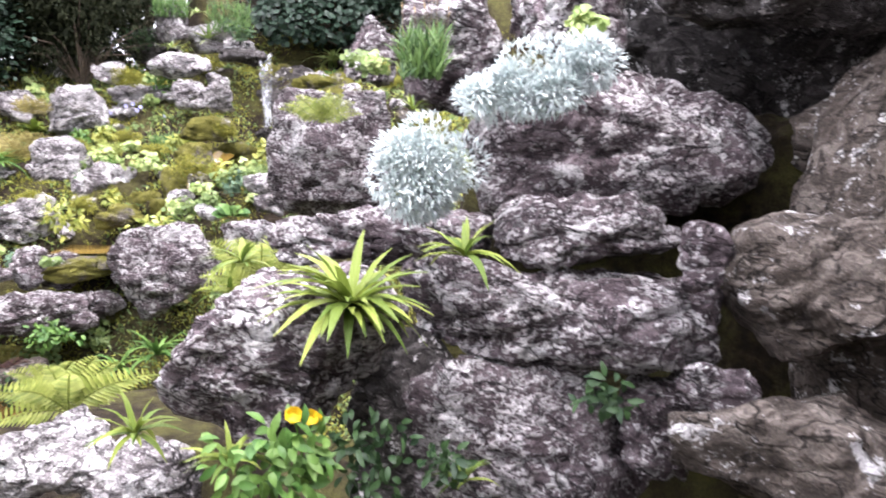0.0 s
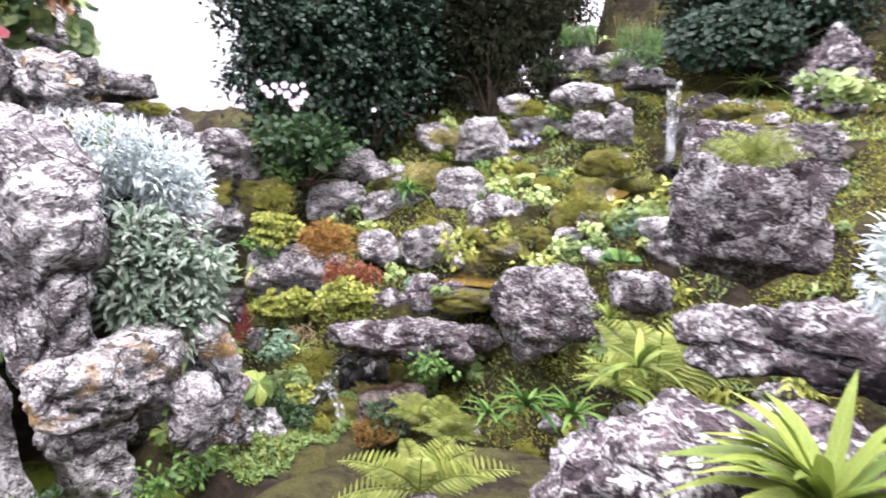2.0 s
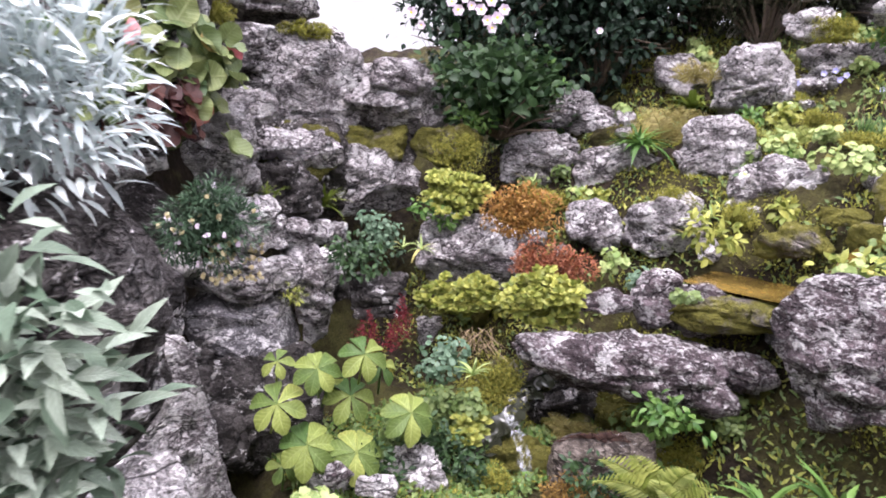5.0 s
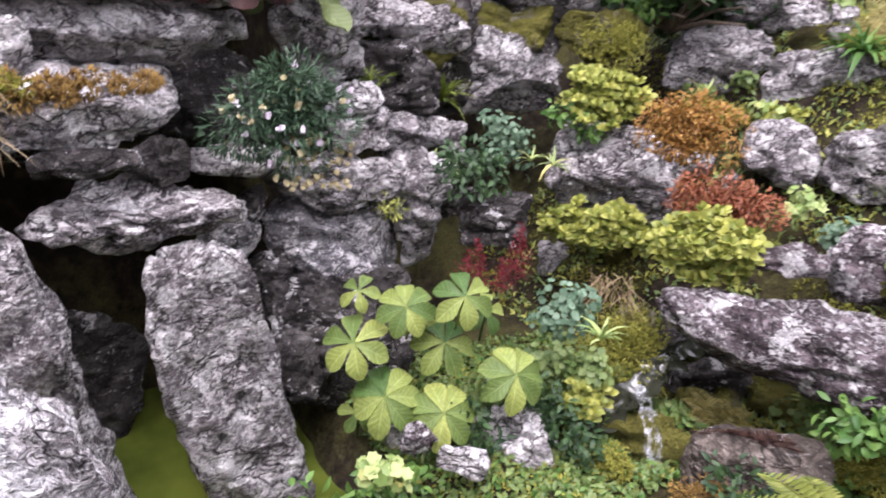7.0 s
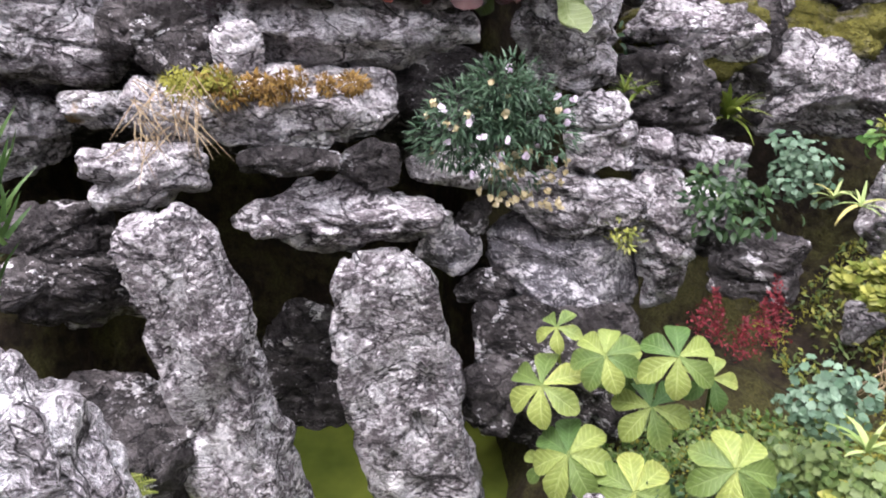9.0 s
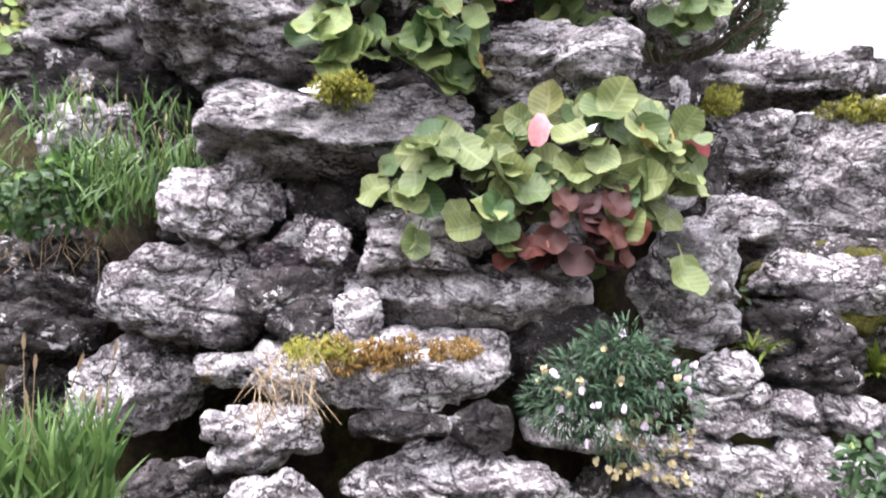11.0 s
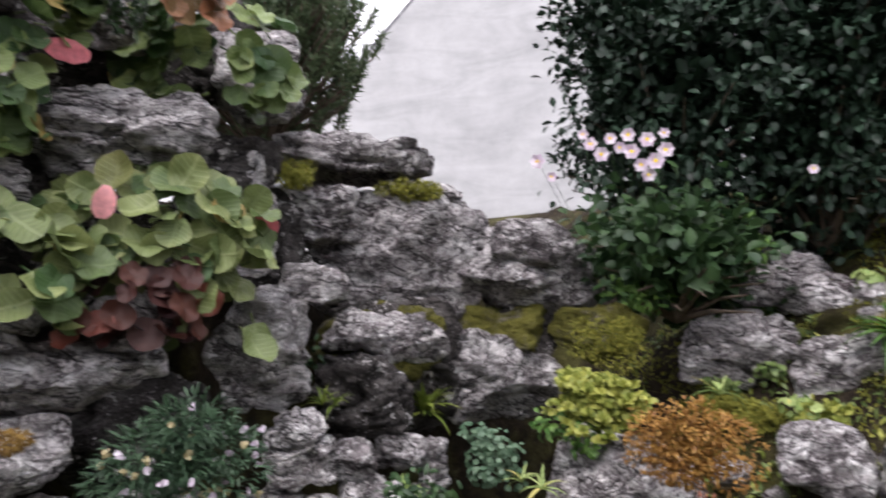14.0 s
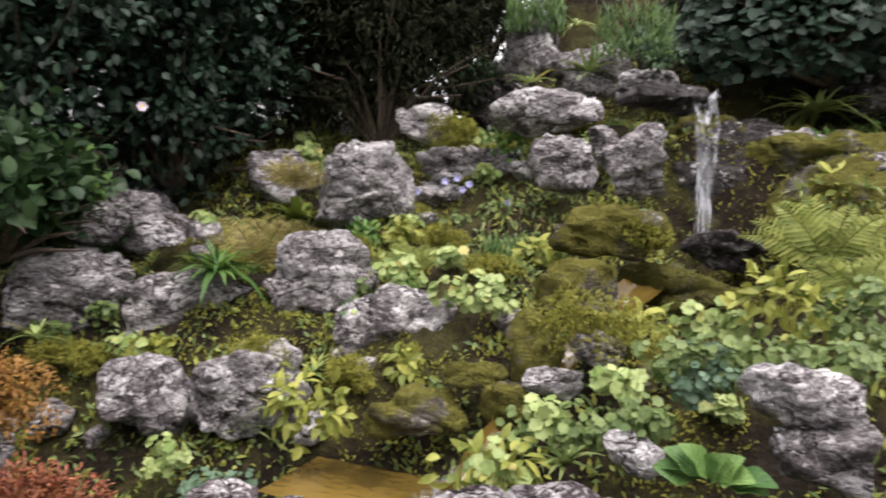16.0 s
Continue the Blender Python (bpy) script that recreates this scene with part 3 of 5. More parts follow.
def fern(style, x, y, z, w, h, yaw):
    """Arching divided fronds, each one mesh with its leaflets."""
    mat = LEAF[{"rusty": "rusty", "dark": "maroon"}.get(style, "fern")]
    top, m = thing("fern", x, y, z - h * 0.35, yaw, {"rusty": "rusty brown-green fern with arching fronds", "dark": "dark maroon-brown fern under the slab"}.get(style, "yellow-green fern with arching divided fronds"), "fern", "ferns between the rocks")
    top.matrix_world = m
    for k in range(9):
        a = (k - 4) / 4 * 1.25 + rnd.uniform(-0.1, 0.1)
        length = 0.5 * w * abs(math.sin(a)) + 0.8 * h * math.cos(a) * rnd.uniform(0.7, 1.1) + 0.03
        s = Soup()
        way = Vector((math.sin(a), -rnd.uniform(0.1, 0.7), math.cos(a) * 0.9 + 0.4)).normalized()
        side = way.cross(Vector((0, -1, 0.3))).normalized()
        for j in range(1, 17):
            t = j / 17
            p = way * (length * t) - Vector((0, 0, length * 0.35 * t * t))
            ln = length * 0.24 * (1 - t) ** 0.7 * min(1, 4 * t) + 0.004
            for sg in (-1, 1):
                s.blade(p, side * sg + way * 0.45, Vector((0, -0.8, 0.6)), ln, ln * 0.22, LANCE, 0.2)
        for j in range(8):
            p0, p1 = (way * (length * t) - Vector((0, 0, length * 0.35 * t * t)) for t in (j / 8, (j + 1) / 8))
            s.tube(p0, p1, 0.003, 0.002, 4)
        part("frond", s.mesh("frond", mat), top)


def grass(style, x, y, z, w, h, yaw):
    s = Soup()
    for _ in range(420):
        p = Vector((rnd.uniform(-0.5, 0.5) * w, rnd.uniform(-0.08, 0.08), rnd.uniform(-0.5, 0.25) * h))
        s.blade(p, Vector((rnd.gauss(0.05, 0.35), rnd.gauss(-0.2, 0.25), 1)), Vector((rnd.gauss(0, 1), -1, 0.3)), rnd.uniform(0.05, 0.14), 0.009, STRAP, rnd.uniform(0.2, 1.0))
    top = one("grass_tuft", s, LEAF["grassy"], x, y, z, yaw, "tuft of green grass with seed heads on the bank", "grass")
    for _ in range(9):
        t = Soup()
        p = Vector((rnd.uniform(-0.5, 0.5) * w, -0.03, rnd.uniform(-0.1, 0.1) * h))
        q = p + Vector((rnd.gauss(0, 0.03), rnd.gauss(0, 0.02), rnd.uniform(0.12, 0.22)))
        t.tube(p, q, 0.0012, 0.001, 3)
        t.blade(q, q - p, Vector((0, -1, 0)), 0.03, 0.007, LANCE, 0.2)
        part("seed_head", t.mesh("seed_head", LEAF["straw"]), top, None, "straw-coloured seed head")


def drygrass(style, x, y, z, w, h, yaw):
    s = Soup()
    for _ in range(60):
        p = Vector((rnd.uniform(-0.5, 0.5) * w, rnd.uniform(-0.06, 0.0), rnd.uniform(0.0, 0.5) * h))
        s.blade(p, Vector((rnd.gauss(0, 0.7), -0.35, -0.8)), Vector((rnd.gauss(0, 0.5), -1, 0.2)), rnd.uniform(0.3, 0.9) * min(h, 0.2), 0.003, STRAP, rnd.uniform(-0.8, 0.8))
    one("dead_grass", s, LEAF["straw"], x, y, z, yaw, "withered straw-coloured grass hanging over the rock", "grass")


def thrift(style, x, y, z, w, h, yaw):
    top, m = thing("thrift_cushion", x, y, z, yaw, "dark green thrift cushion with pale pink flowers", "plant")
    top.matrix_world = m
    s = Soup()
    mounds = lumps(w * 0.85, h * 0.85, 20)
    for _ in range(3000):
        p, u = on_lump(mounds)
        s.blade(p, u + unit(0.3) + Vector((0, -0.2, 0.25)), Vector((0, -0.3, 1)) + unit(0.3), rnd.uniform(0.028, 0.048), 0.007, STRAP, 0.5)
    part("leaves", s.mesh("leaves", LEAF["thrift"]), top)
    for n, mat, name in ((70, "cream", "faded_flower"), (32, "petal", "flower")):
        for _ in range(n):
            p, u = on_lump(mounds)
            p = p + u * 0.03
            if name == "faded_flower" and rnd.random() < 0.75:
                p = Vector((rnd.uniform(-0.05, 0.42) * w, -0.09, rnd.uniform(-0.52, -0.15) * h))
            f = Soup()
            for _ in range(7):
                f.round_leaf(p + unit(0.004), u + unit(0.5) + Vector((0, -0.5, 0)), 0.0078, 0.2, 6)
            part(name, f.mesh(name, LEAF[mat]), top)


ROUND = {}


def bergenia(style, x, y, z, w, h, yaw, n=20):
    """Leathery paddle leaves, each one a part, hanging over the rock."""
    key = {"red": "bergred", "deep": "bergdeep", "amber": "bergamber"}.get(style, "berg")
    if key not in ROUND:
        ROUND[key] = []
        for k in range(5):
            s = Soup()
            rings, seg = 4, 16
            s.at[0] = (0.0, 0.5)
            s.v.append(Vector((0, 0.5, 0)))
            for i in range(1, rings + 1):
                for j in range(seg):
                    a = 2 * math.pi * j / seg
                    r = i / rings * (0.5 + 0.02 * math.sin(a * 5 + k))
                    px, py = math.sin(a) * r * (0.9 + 0.05 * k), math.cos(a) * r
                    cup = (0.36 - 0.08 * k) * r * r * 2 + 0.085 * (i / rings) ** 2 * math.sin(a * (3 + k % 3) + k) - 0.12 * py * abs(py)
                    s.at[len(s.v)] = (2 * px, py + 0.5)
                    s.v.append(Vector((px, py + 0.5, cup - 0.05 * math.exp(-(px * 12) ** 2))))
            s.f += [(0, 1 + j, 1 + (j + 1) % seg) for j in range(seg)]
            for i in range(rings - 1):
                s.f += [(1 + i * seg + j, 1 + (i + 1) * seg + j, 1 + (i + 1) * seg + (j + 1) % seg, 1 + i * seg + (j + 1) % seg) for j in range(seg)]
            s.tube(Vector((0, -0.35, -0.06)), Vector((0, 0.05, 0)), 0.035, 0.03)
            ROUND[key].append(s.mesh("leaf", LEAF[key]))
    top, m = thing("bergenia", x, y, z, yaw, "bergenia with reddened and withered leathery leaves" if style in ("red", "amber") else "bergenia with large leathery green leaves over the rock", "plant", "bergenias on the rock wall")
    top.matrix_world = m
    for k in range(int(n * 2.0)):
        p, u = dome(w * 0.94, h * 0.94, 0.26)
        face = Vector((u.x * 0.6, -0.8, 0.55)) + unit(0.36)
        grow = Vector((u.x * 0.5 + rnd.gauss(0, 0.5), -0.5, rnd.uniform(-0.8, 0.9)))
        zax = face.normalized()
        yax = (grow - zax * grow.dot(zax)).normalized()
        xax = yax.cross(zax)
        size = rnd.uniform(0.085, 0.145) * (0.8 if style == "red" else 1.0)
        f = Matrix.Translation(p) @ Matrix((xax, yax, zax)).transposed().to_4x4() @ Matrix.Diagonal((size, size, size, 1))
        part("leaf", ROUND[key][rnd.randrange(5)], top, f)


def pinkleaf(style, x, y, z, w, h, yaw):
    s = Soup()
    s.blade(Vector((0, 0, -h / 2)), Vector((0.2, -0.3, 1)), Vector((0.2, -1, 0.2)), h, w, (0.4, 0.9, 1.0, 0.9, 0.3), 0.3, 0.2, 0.06)
    one("withered_leaf", s, LEAF["pink"], x, y, z, yaw, "single withered bergenia leaf turned bright pink", "leaf")


def rodgersia(style, x, y, z, w, h, yaw):
    """Palmate leaves of broad ribbed leaflets on stalks."""
    top, m = thing("rodgersia", x, y, z, yaw, "rodgersia with large palmate ribbed leaves beside the pool", "plant")
    top.matrix_world = m

    def leaf(u, v, size, near, tilt, leaflets):
        c = Vector((u * w, -near, v * h))
        face = Vector((tilt * 0.5, -0.75, 0.8)).normalized()
        a0 = rnd.random()
        ax = face.orthogonal().normalized()
        ay = face.cross(ax)
        s = Soup()
        for k in range(leaflets):
            t = 2 * math.pi * (k + a0) / leaflets
            way = ax * math.cos(t) + ay * math.sin(t) - face * 0.12
            s.blade(c, way, face, size * rnd.uniform(1.0, 1.15), size * 0.54, (0.1, 0.3, 0.6, 0.9, 1.0, 0.82, 0.25), 0.6, 0.3, 0.035)
        s.tube(c, c + Vector((rnd.uniform(-0.03, 0.03), 0.1, -0.18)), 0.005, 0.006)
        part("leaf", s.mesh("leaf", LEAF["rod"]), top)

    leaf(0.02, 0.12, 0.11, -0.08, 0.3, 6)
    leaf(0.3, 0.2, 0.1, -0.06, 0.3, 5)
    leaf(0.18, 0.37, 0.135, 0.06, 0.2, 6)
    leaf(-0.06, 0.27, 0.13, 0.03, -0.1, 7)
    leaf(-0.27, 0.05, 0.15, 0.05, -0.4, 6)
    leaf(0.12, 0.03, 0.14, 0.0, 0.1, 6)
    leaf(-0.13, -0.22, 0.155, 0.12, -0.2, 7)
    leaf(0.12, -0.28, 0.15, 0.16, 0.1, 7)
    leaf(0.42, -0.06, 0.15, 0.12, 0.4, 7)
    leaf(-0.26, 0.3, 0.09, -0.05, -0.4, 5)
    leaf(-0.24, -0.46, 0.09, 0.0, 0, 5)


def astilbe(style, x, y, z, w, h, yaw):
    top, m = thing("astilbe", x, y, z, yaw, "astilbe with feathery crimson flower plumes", "plant")
    top.matrix_world = m
    for _ in range(9):
        p = Vector((rnd.uniform(-0.45, 0.45) * w, rnd.uniform(-0.05, 0.05), rnd.uniform(-0.45, 0.05) * h))
        tall = h * rnd.uniform(0.35, 0.6)
        s = Soup()
        for _ in range(120):
            t = rnd.random()
            q = p + Vector((0, 0, tall * t)) + Vector((rnd.gauss(0, 1), rnd.gauss(0, 1), 0)) * (0.021 * (1 - t) + 0.004)
            s.blade(q, unit() + Vector((0, 0, 0.6)), unit(), 0.014, 0.006, STRAP, 0.1)
        tagged(part("plume", s.mesh("plume", LEAF["red"]), top), kind="stuff")


def bluebells(style, x, y, z, w, h, yaw):
    top, m = thing("harebell", x, y, z, yaw, "harebell with lavender-blue flowers on thin stems", "plant")
    top.matrix_world = m

    def flower(u, v):
        s = Soup()
        c = Vector((u * w, -0.2, v * h))
        for k in range(5):
            a = 1.2566 * k
            s.blade(c, Vector((math.cos(a), -0.4, math.sin(a))), Vector((0, -1, 0)), 0.022, 0.02, OVAL, 0.2)
        part("flower", s.mesh("flower", LEAF["blue"]), top)

    for u, v in ((-0.46, 0.25), (-0.28, 0.38), (-0.2, 0.42), (-0.12, 0.36), (-0.16, 0.3), (0.14, 0.18), (-0.48, -0.26), (0.4, -0.4)):
        flower(u, v)


def yellow(style, x, y, z, w, h, yaw):
    top, m = thing("yellow_flower", x, y, z, yaw, "pair of bright yellow flowers with ruffled petals", "flower")
    top.matrix_world = m
    for u, r in ((-0.26, 0.022), (0.08, 0.021), (0.22, 0.012)):
        s = Soup()
        for k in range(7):
            a = 2 * math.pi * k / 7
            s.blade(Vector((u * w, 0, -u * 0.03)), Vector((math.cos(a), -0.35, math.sin(a))), Vector((0, -1, 0.3)), r * 1.3, r * 1.3, OVAL, -0.3, 0.2, 0.1)
        part("flower", s.mesh("flower", LEAF["yellow"]), top)
    s = Soup()
    for u in (-0.26, 0.08):
        s.tube(Vector((u * w, 0.01, 0)), Vector((u * w * 0.4, 0.05, -0.14)), 0.003, 0.003)
    part("stem", s.mesh("stem", LEAF["green"]), top)


def rhubarb(style, x, y, z, w, h, yaw):
    top, m = thing("broad_leaved_plant", x, y, z, yaw, "plant with broad upright wavy green leaves", "plant")
    top.matrix_world = m
    for k in range(9):
        a = (k - 4) / 4 * 1.5
        s = Soup()
        way = Vector((math.sin(a), -rnd.uniform(0.2, 0.9), 0.35 + 0.8 * math.cos(a) * rnd.uniform(0.6, 1.0)))
        s.blade(Vector((math.sin(a) * 0.12 * w, 0, -0.4 * h)), way, Vector((0, -0.7, 0.9)) + unit(0.2), 0.62 * max(h, 0.5 * w) * rnd.uniform(0.75, 1.05), w * 0.25, (0.12, 0.35, 0.8, 1.0, 1.0, 0.85, 0.55, 0.08), 0.5, 0.22, 0.07)
        part("leaf", s.mesh("leaf", LEAF["broad"]), top)


def ivy(style, x, y, z, w, h, yaw):
    s = Soup()
    for _ in range(900):
        p, u = dome(w, h * 1.3, 0.5)
        s.round_leaf(p, Vector((0, -0.8, 0.6)) + unit(0.4), rnd.uniform(0.02, 0.042), 0.12, 5, 0.15)
    one("ivy", s, LEAF["bush"], x, y, z, yaw, "dark ivy spreading over the top of the fall", "plant")


# ---- ground ----
def smooth_step(a, b, v):
    t = min(1, max(0, (v - a) / (b - a)))
    return t * t * (3 - 2 * t)


WALKED = [Vector(p) for p in ((0.3, -1.6, 0), (0.0, 0.0, 0), (-0.35, 0.85, 0), (-0.95, 1.5, 0), (-1.75, 2.35, 0), (-1.95, 2.9, 0), (-1.65, 3.35, 0))]


def path_gap(x, y):
    p, best = Vector((x, y, 0)), 9.0
    for a, b in zip(WALKED, WALKED[1:]):
        t = min(1, max(0, (p - a).dot(b - a) / (b - a).length_squared))
        best = min(best, (p - a - (b - a) * t).length)
    return best


def height(x, y):
    """The ground: the level path, the pool's bed, the rock wall, the sloping bank, the mounds beside the path."""
    gap = path_gap(x, y)
    low = -0.72 * smooth_step(0.5, 0.95, gap)
    steep = 4.5 - 2.8 * smooth_step(3.0, 4.5, y)
    hollow = 0.75 * smooth_step(1.3, 1.6, y) * (1 - smooth_step(3.0, 3.25, y))
    wall = min(1.75 - 0.5 * smooth_step(3.0, 4.2, y), -0.8 + steep * (-4.36 - hollow - 0.5 * smooth_step(2.9, 3.7, y) - x))
    ridge = min(2.45 - 3.6 * smooth_step(2.6, 3.4, y), 5 * (-4.62 - 0.8 * hollow - x)) if x > -5.6 else 0
    shore = -0.8 + 0.42 * smooth_step(3.1, 3.5, y) * smooth_step(2.75, 3.15, -x)
    back = y - 4.85 + 0.25 * min(1, max(0, -3.2 - x))
    notch = 0.55 * math.exp(-((x + 1.7) / 0.35) ** 2) * smooth_step(6.0, 6.5, y) * (1 - smooth_step(7.2, 7.35, y))
    hill = -0.8 + 1.5 * min(back, 1.2) + 0.72 * max(0, min(back, 2.6) - 1.2) - notch
    if x > -3.4:
        hill = min(3.7, hill + 2.2 * max(0, y - 7.95) * smooth_step(-3.4, -2.7, x))
    near = min(1.5, -0.5 + 4.0 * min(x + 0.3, y - 2.75)) if y < 3.9 else -1
    mound = 0.75 - 2.2 * max(0.0, math.hypot(x + 2.55, (y - 1.15) * 1.0) - 0.4)
    behind = min(1.3, 4 * (-5.5 - x)) if y < 5.2 else -1
    shut = min(1.6, -0.5 + 3 * (x - 1.1)) if y < 2.6 else -1
    left = min(1.3, -0.8 + 3 * (-1.6 - x + 0.6 * (y - 0.4))) if y < 0.4 and x > -4.3 else -1
    rise = max(wall, shore, ridge, behind, hill, near, mound, shut, left)
    base = max(low, rise) if gap > 0.48 else 0.0
    at = Vector((x, y, 0))
    rough = smooth_step(0.5, 0.9, gap)
    return base + rough * (0.09 * noise.noise(at * 2.3) + 0.07 * noise.noise(at * 5.5) + 0.03 * noise.noise(at * 13))


def ground():
    xs = [-400, -120, -40, -18, -11] + [-9 + 0.07 * i for i in range(172)] + [3.2, 4, 6, 12, 40, 120, 400]
    ys = [-400, -120, -40, -12, -5] + [-2.5 + 0.07 * i for i in range(172)] + [10, 11, 14, 30, 100, 400]
    verts = []
    for yy in ys:
        for xx in xs:
            cx, cy = min(3.0, max(-9.0, xx)), min(9.5, max(-2.4, yy))
            verts.append((xx, yy, height(cx, cy)))
    nx = len(xs)
    faces = [(j * nx + i, j * nx + i + 1, (j + 1) * nx + i + 1, (j + 1) * nx + i) for j in range(len(ys) - 1) for i in range(nx - 1)]
    tagged(new("ground", mesh_of("ground", verts, faces, SOIL)), "dark mossy soil between the rocks and underfoot", "ground", "", "structure")


ground()


def water_sheet(name, label, x0, y0, x1, y1, z, mat, ripple=0.004):
    n = 40
    verts = [(x0 + (x1 - x0) * i / n, y0 + (y1 - y0) * j / n, z + ripple * noise.noise(Vector((i * 0.4, j * 0.4, 3)))) for j in range(n + 1) for i in range(n + 1)]
    faces = [(j * (n + 1) + i, j * (n + 1) + i + 1, (j + 1) * (n + 1) + i + 1, (j + 1) * (n + 1) + i) for j in range(n) for i in range(n)]
    tagged(new(name, mesh_of(name, verts, faces, mat)), label, "water", "", "structure")


water_sheet("water", "still pool water, cloudy green with algae", -4.9, 1.6, -2.6, 4.3, -0.57, ALGAE)


def stream(name, label, points, widths, mat, rag=0.02):
    """A ribbon of water down the given course, bulged, with a ragged edge."""
    s = Soup()
    rows = []
    pts = [Vector(p) for p in points]
    for k in range(len(pts) - 1):
        for j in range(8):
            t = j / 8
            rows.append((pts[k].lerp(pts[k + 1], t), widths[k] * (1 - t) + widths[k + 1] * t))
    rows.append((pts[-1], widths[-1]))
    for k, (p, w) in enumerate(rows):
        way = rows[min(k + 1, len(rows) - 1)][0] - rows[max(k - 1, 0)][0]
        side = Vector((1, 0.35, 0)).normalized()
        out = side.cross(way).normalized()
        for i in range(7):
            u = (i - 3) / 3
            j = rag * noise.noise(Vector((k * 0.6, i * 1.3, 1)))
            s.v.append(p + side * (u * w / 2 + j) + out * ((1 - u * u) * 0.22 * w + j))
    for k in range(len(rows) - 1):
        s.f += [(k * 7 + i, k * 7 + i + 1, k * 7 + 7 + i + 1, k * 7 + 7 + i) for i in range(6)]
    tagged(new(name, s.mesh(name, mat)), label, "water", "", "structure")


stream("water_fall", "thin clear waterfall dropping from the lip of the bank", ((-1.76, 7.3, 2.2), (-1.75, 7.14, 2.2), (-1.73, 7.05, 2.0), (-1.71, 7.0, 1.35)), (0.12, 0.13, 0.11, 0.08), FALL)
stream("water_stream", "clear brown stream slipping over wet moss", ((-1.9, 6.3, 1.28), (-2.15, 5.95, 1.0), (-2.35, 5.7, 0.72), (-2.45, 5.5, 0.52)), (0.2, 0.12, 0.1, 0.12), BROWN_WATER)
stream("water_rill", "dark rill running out between the stones", ((-3.42, 4.8, 0.02), (-3.46, 4.62, -0.04), (-3.46, 4.42, -0.17), (-3.5, 4.26, -0.33), (-3.52, 4.1, -0.42)), (0.1, 0.13, 0.13, 0.12, 0.14), RILL, 0.04)
stream("water_spill", "small white spill of water between mossy stones", ((-3.46, 4.44, -0.12), (-3.36, 4.39, -0.16), (-3.26, 4.35, -0.25), (-3.18, 4.3, -0.42)), (0.06, 0.07, 0.07, 0.09), FALL)
stream("water_trickle", "white trickle falling into the amber basin", ((-2.3, 5.62, 0.72), (-2.38, 5.56, 0.66), (-2.46, 5.52, 0.6), (-2.52, 5.48, 0.54)), (0.05, 0.06, 0.06, 0.1), FALL)
water_sheet("water_basin", "shallow amber water in a small basin", -3.05, 5.3, -2.4, 5.7, 0.53, BROWN_WATER)

# ---- rocks and plants of the rockery ----
rock("grey", -4.30, 1.86, 1.44, 0.44, 0.24, 0.28, 115)
rock("grey", -4.34, 1.75, 1.13, 0.69, 0.37, 0.42, 117)
rock("dark", -4.22, 2.12, 1.10, 0.38, 0.21, 0.24, 110)
rock("grey", -4.25, 2.24, 1.29, 0.17, 0.12, 0.19, 107)
rock("white", -4.33, 2.56, 1.32, 0.52, 0.25, 0.26, 99)
rock("white", -4.39, 2.71, 1.11, 0.83, 0.31, 0.25, 95)
rock("grey", -4.36, 3.02, 1.29, 0.31, 0.18, 0.22, 88)
rock("white", -4.21, 2.36, 1.07, 0.16, 0.11, 0.16, 105)
rock("white", -4.23, 2.46, 0.88, 0.86, 0.40, 0.27, 102)
rock("ochre", -4.20, 1.91, 0.87, 0.22, 0.12, 0.14, 115)
rock("grey", -4.33, 1.54, 0.77, 0.50, 0.29, 0.35, 121)
rock("dark", -4.04, 1.81, 0.52, 0.36, 0.18, 0.19, 119)
rock("dark", -3.97, 1.80, 0.36, 0.43, 0.22, 0.25, 120)
rock("white", -4.00, 2.11, 0.71, 0.37, 0.19, 0.21, 112)
rock("grey", -4.21, 2.68, 0.54, 0.79, 0.45, 0.21, 97)
rock("dark", -4.01, 2.54, 0.76, 0.31, 0.12, 0.10, 101)
rock("dark", -4.21, 2.76, 0.71, 0.22, 0.13, 0.16, 94)
rock("grey", -4.40, 3.07, 0.66, 0.36, 0.15, 0.14, 87)
rock("white", -4.42, 3.48, 0.52, 0.59, 0.24, 0.22, 77)
rock("smooth", -4.47, 3.51, 0.26, 0.64, 0.35, 0.41, 77)
rock("smooth", -4.50, 3.06, 0.31, 0.26, 0.17, 0.24, 87)
rock("dark", -4.47, 3.15, 0.46, 0.13, 0.10, 0.17, 85)
rock("dark", -4.47, 3.25, 0.16, 0.32, 0.17, 0.20, 83)
rock("white", -4.44, 3.61, 0.79, 0.26, 0.19, 0.30, 75)
rock("grey", -4.45, 3.79, 0.73, 0.23, 0.13, 0.16, 71)
rock("grey", -4.75, 4.10, 0.66, 0.23, 0.15, 0.19, 67)
rock("grey", -4.46, 3.90, 0.40, 0.32, 0.30, 0.59, 69)
rock("dark", -4.53, 4.10, 0.43, 0.24, 0.17, 0.27, 65)
rock("grey", -4.72, 4.25, 0.58, 0.16, 0.14, 0.28, 64)
rock("white", -4.58, 3.49, 1.15, 0.39, 0.30, 0.50, 78)
rock("grey", -4.99, 4.09, 1.14, 0.64, 0.28, 0.25, 69)
rock("dark", -4.81, 3.95, 0.89, 0.45, 0.27, 0.36, 70)
rock("schist", -4.43, 2.19, 1.69, 1.02, 0.55, 0.39, 106)
rock("schist", -4.52, 1.80, 2.17, 0.81, 0.60, 0.60, 113)
rock("schist", -4.74, 1.64, 2.80, 0.85, 0.60, 0.69, 114)
rock("ochre", -4.61, 1.18, 2.68, 0.40, 0.24, 0.32, 122)
rock("schist", -4.57, 1.14, 2.29, 0.67, 0.50, 0.54, 124)
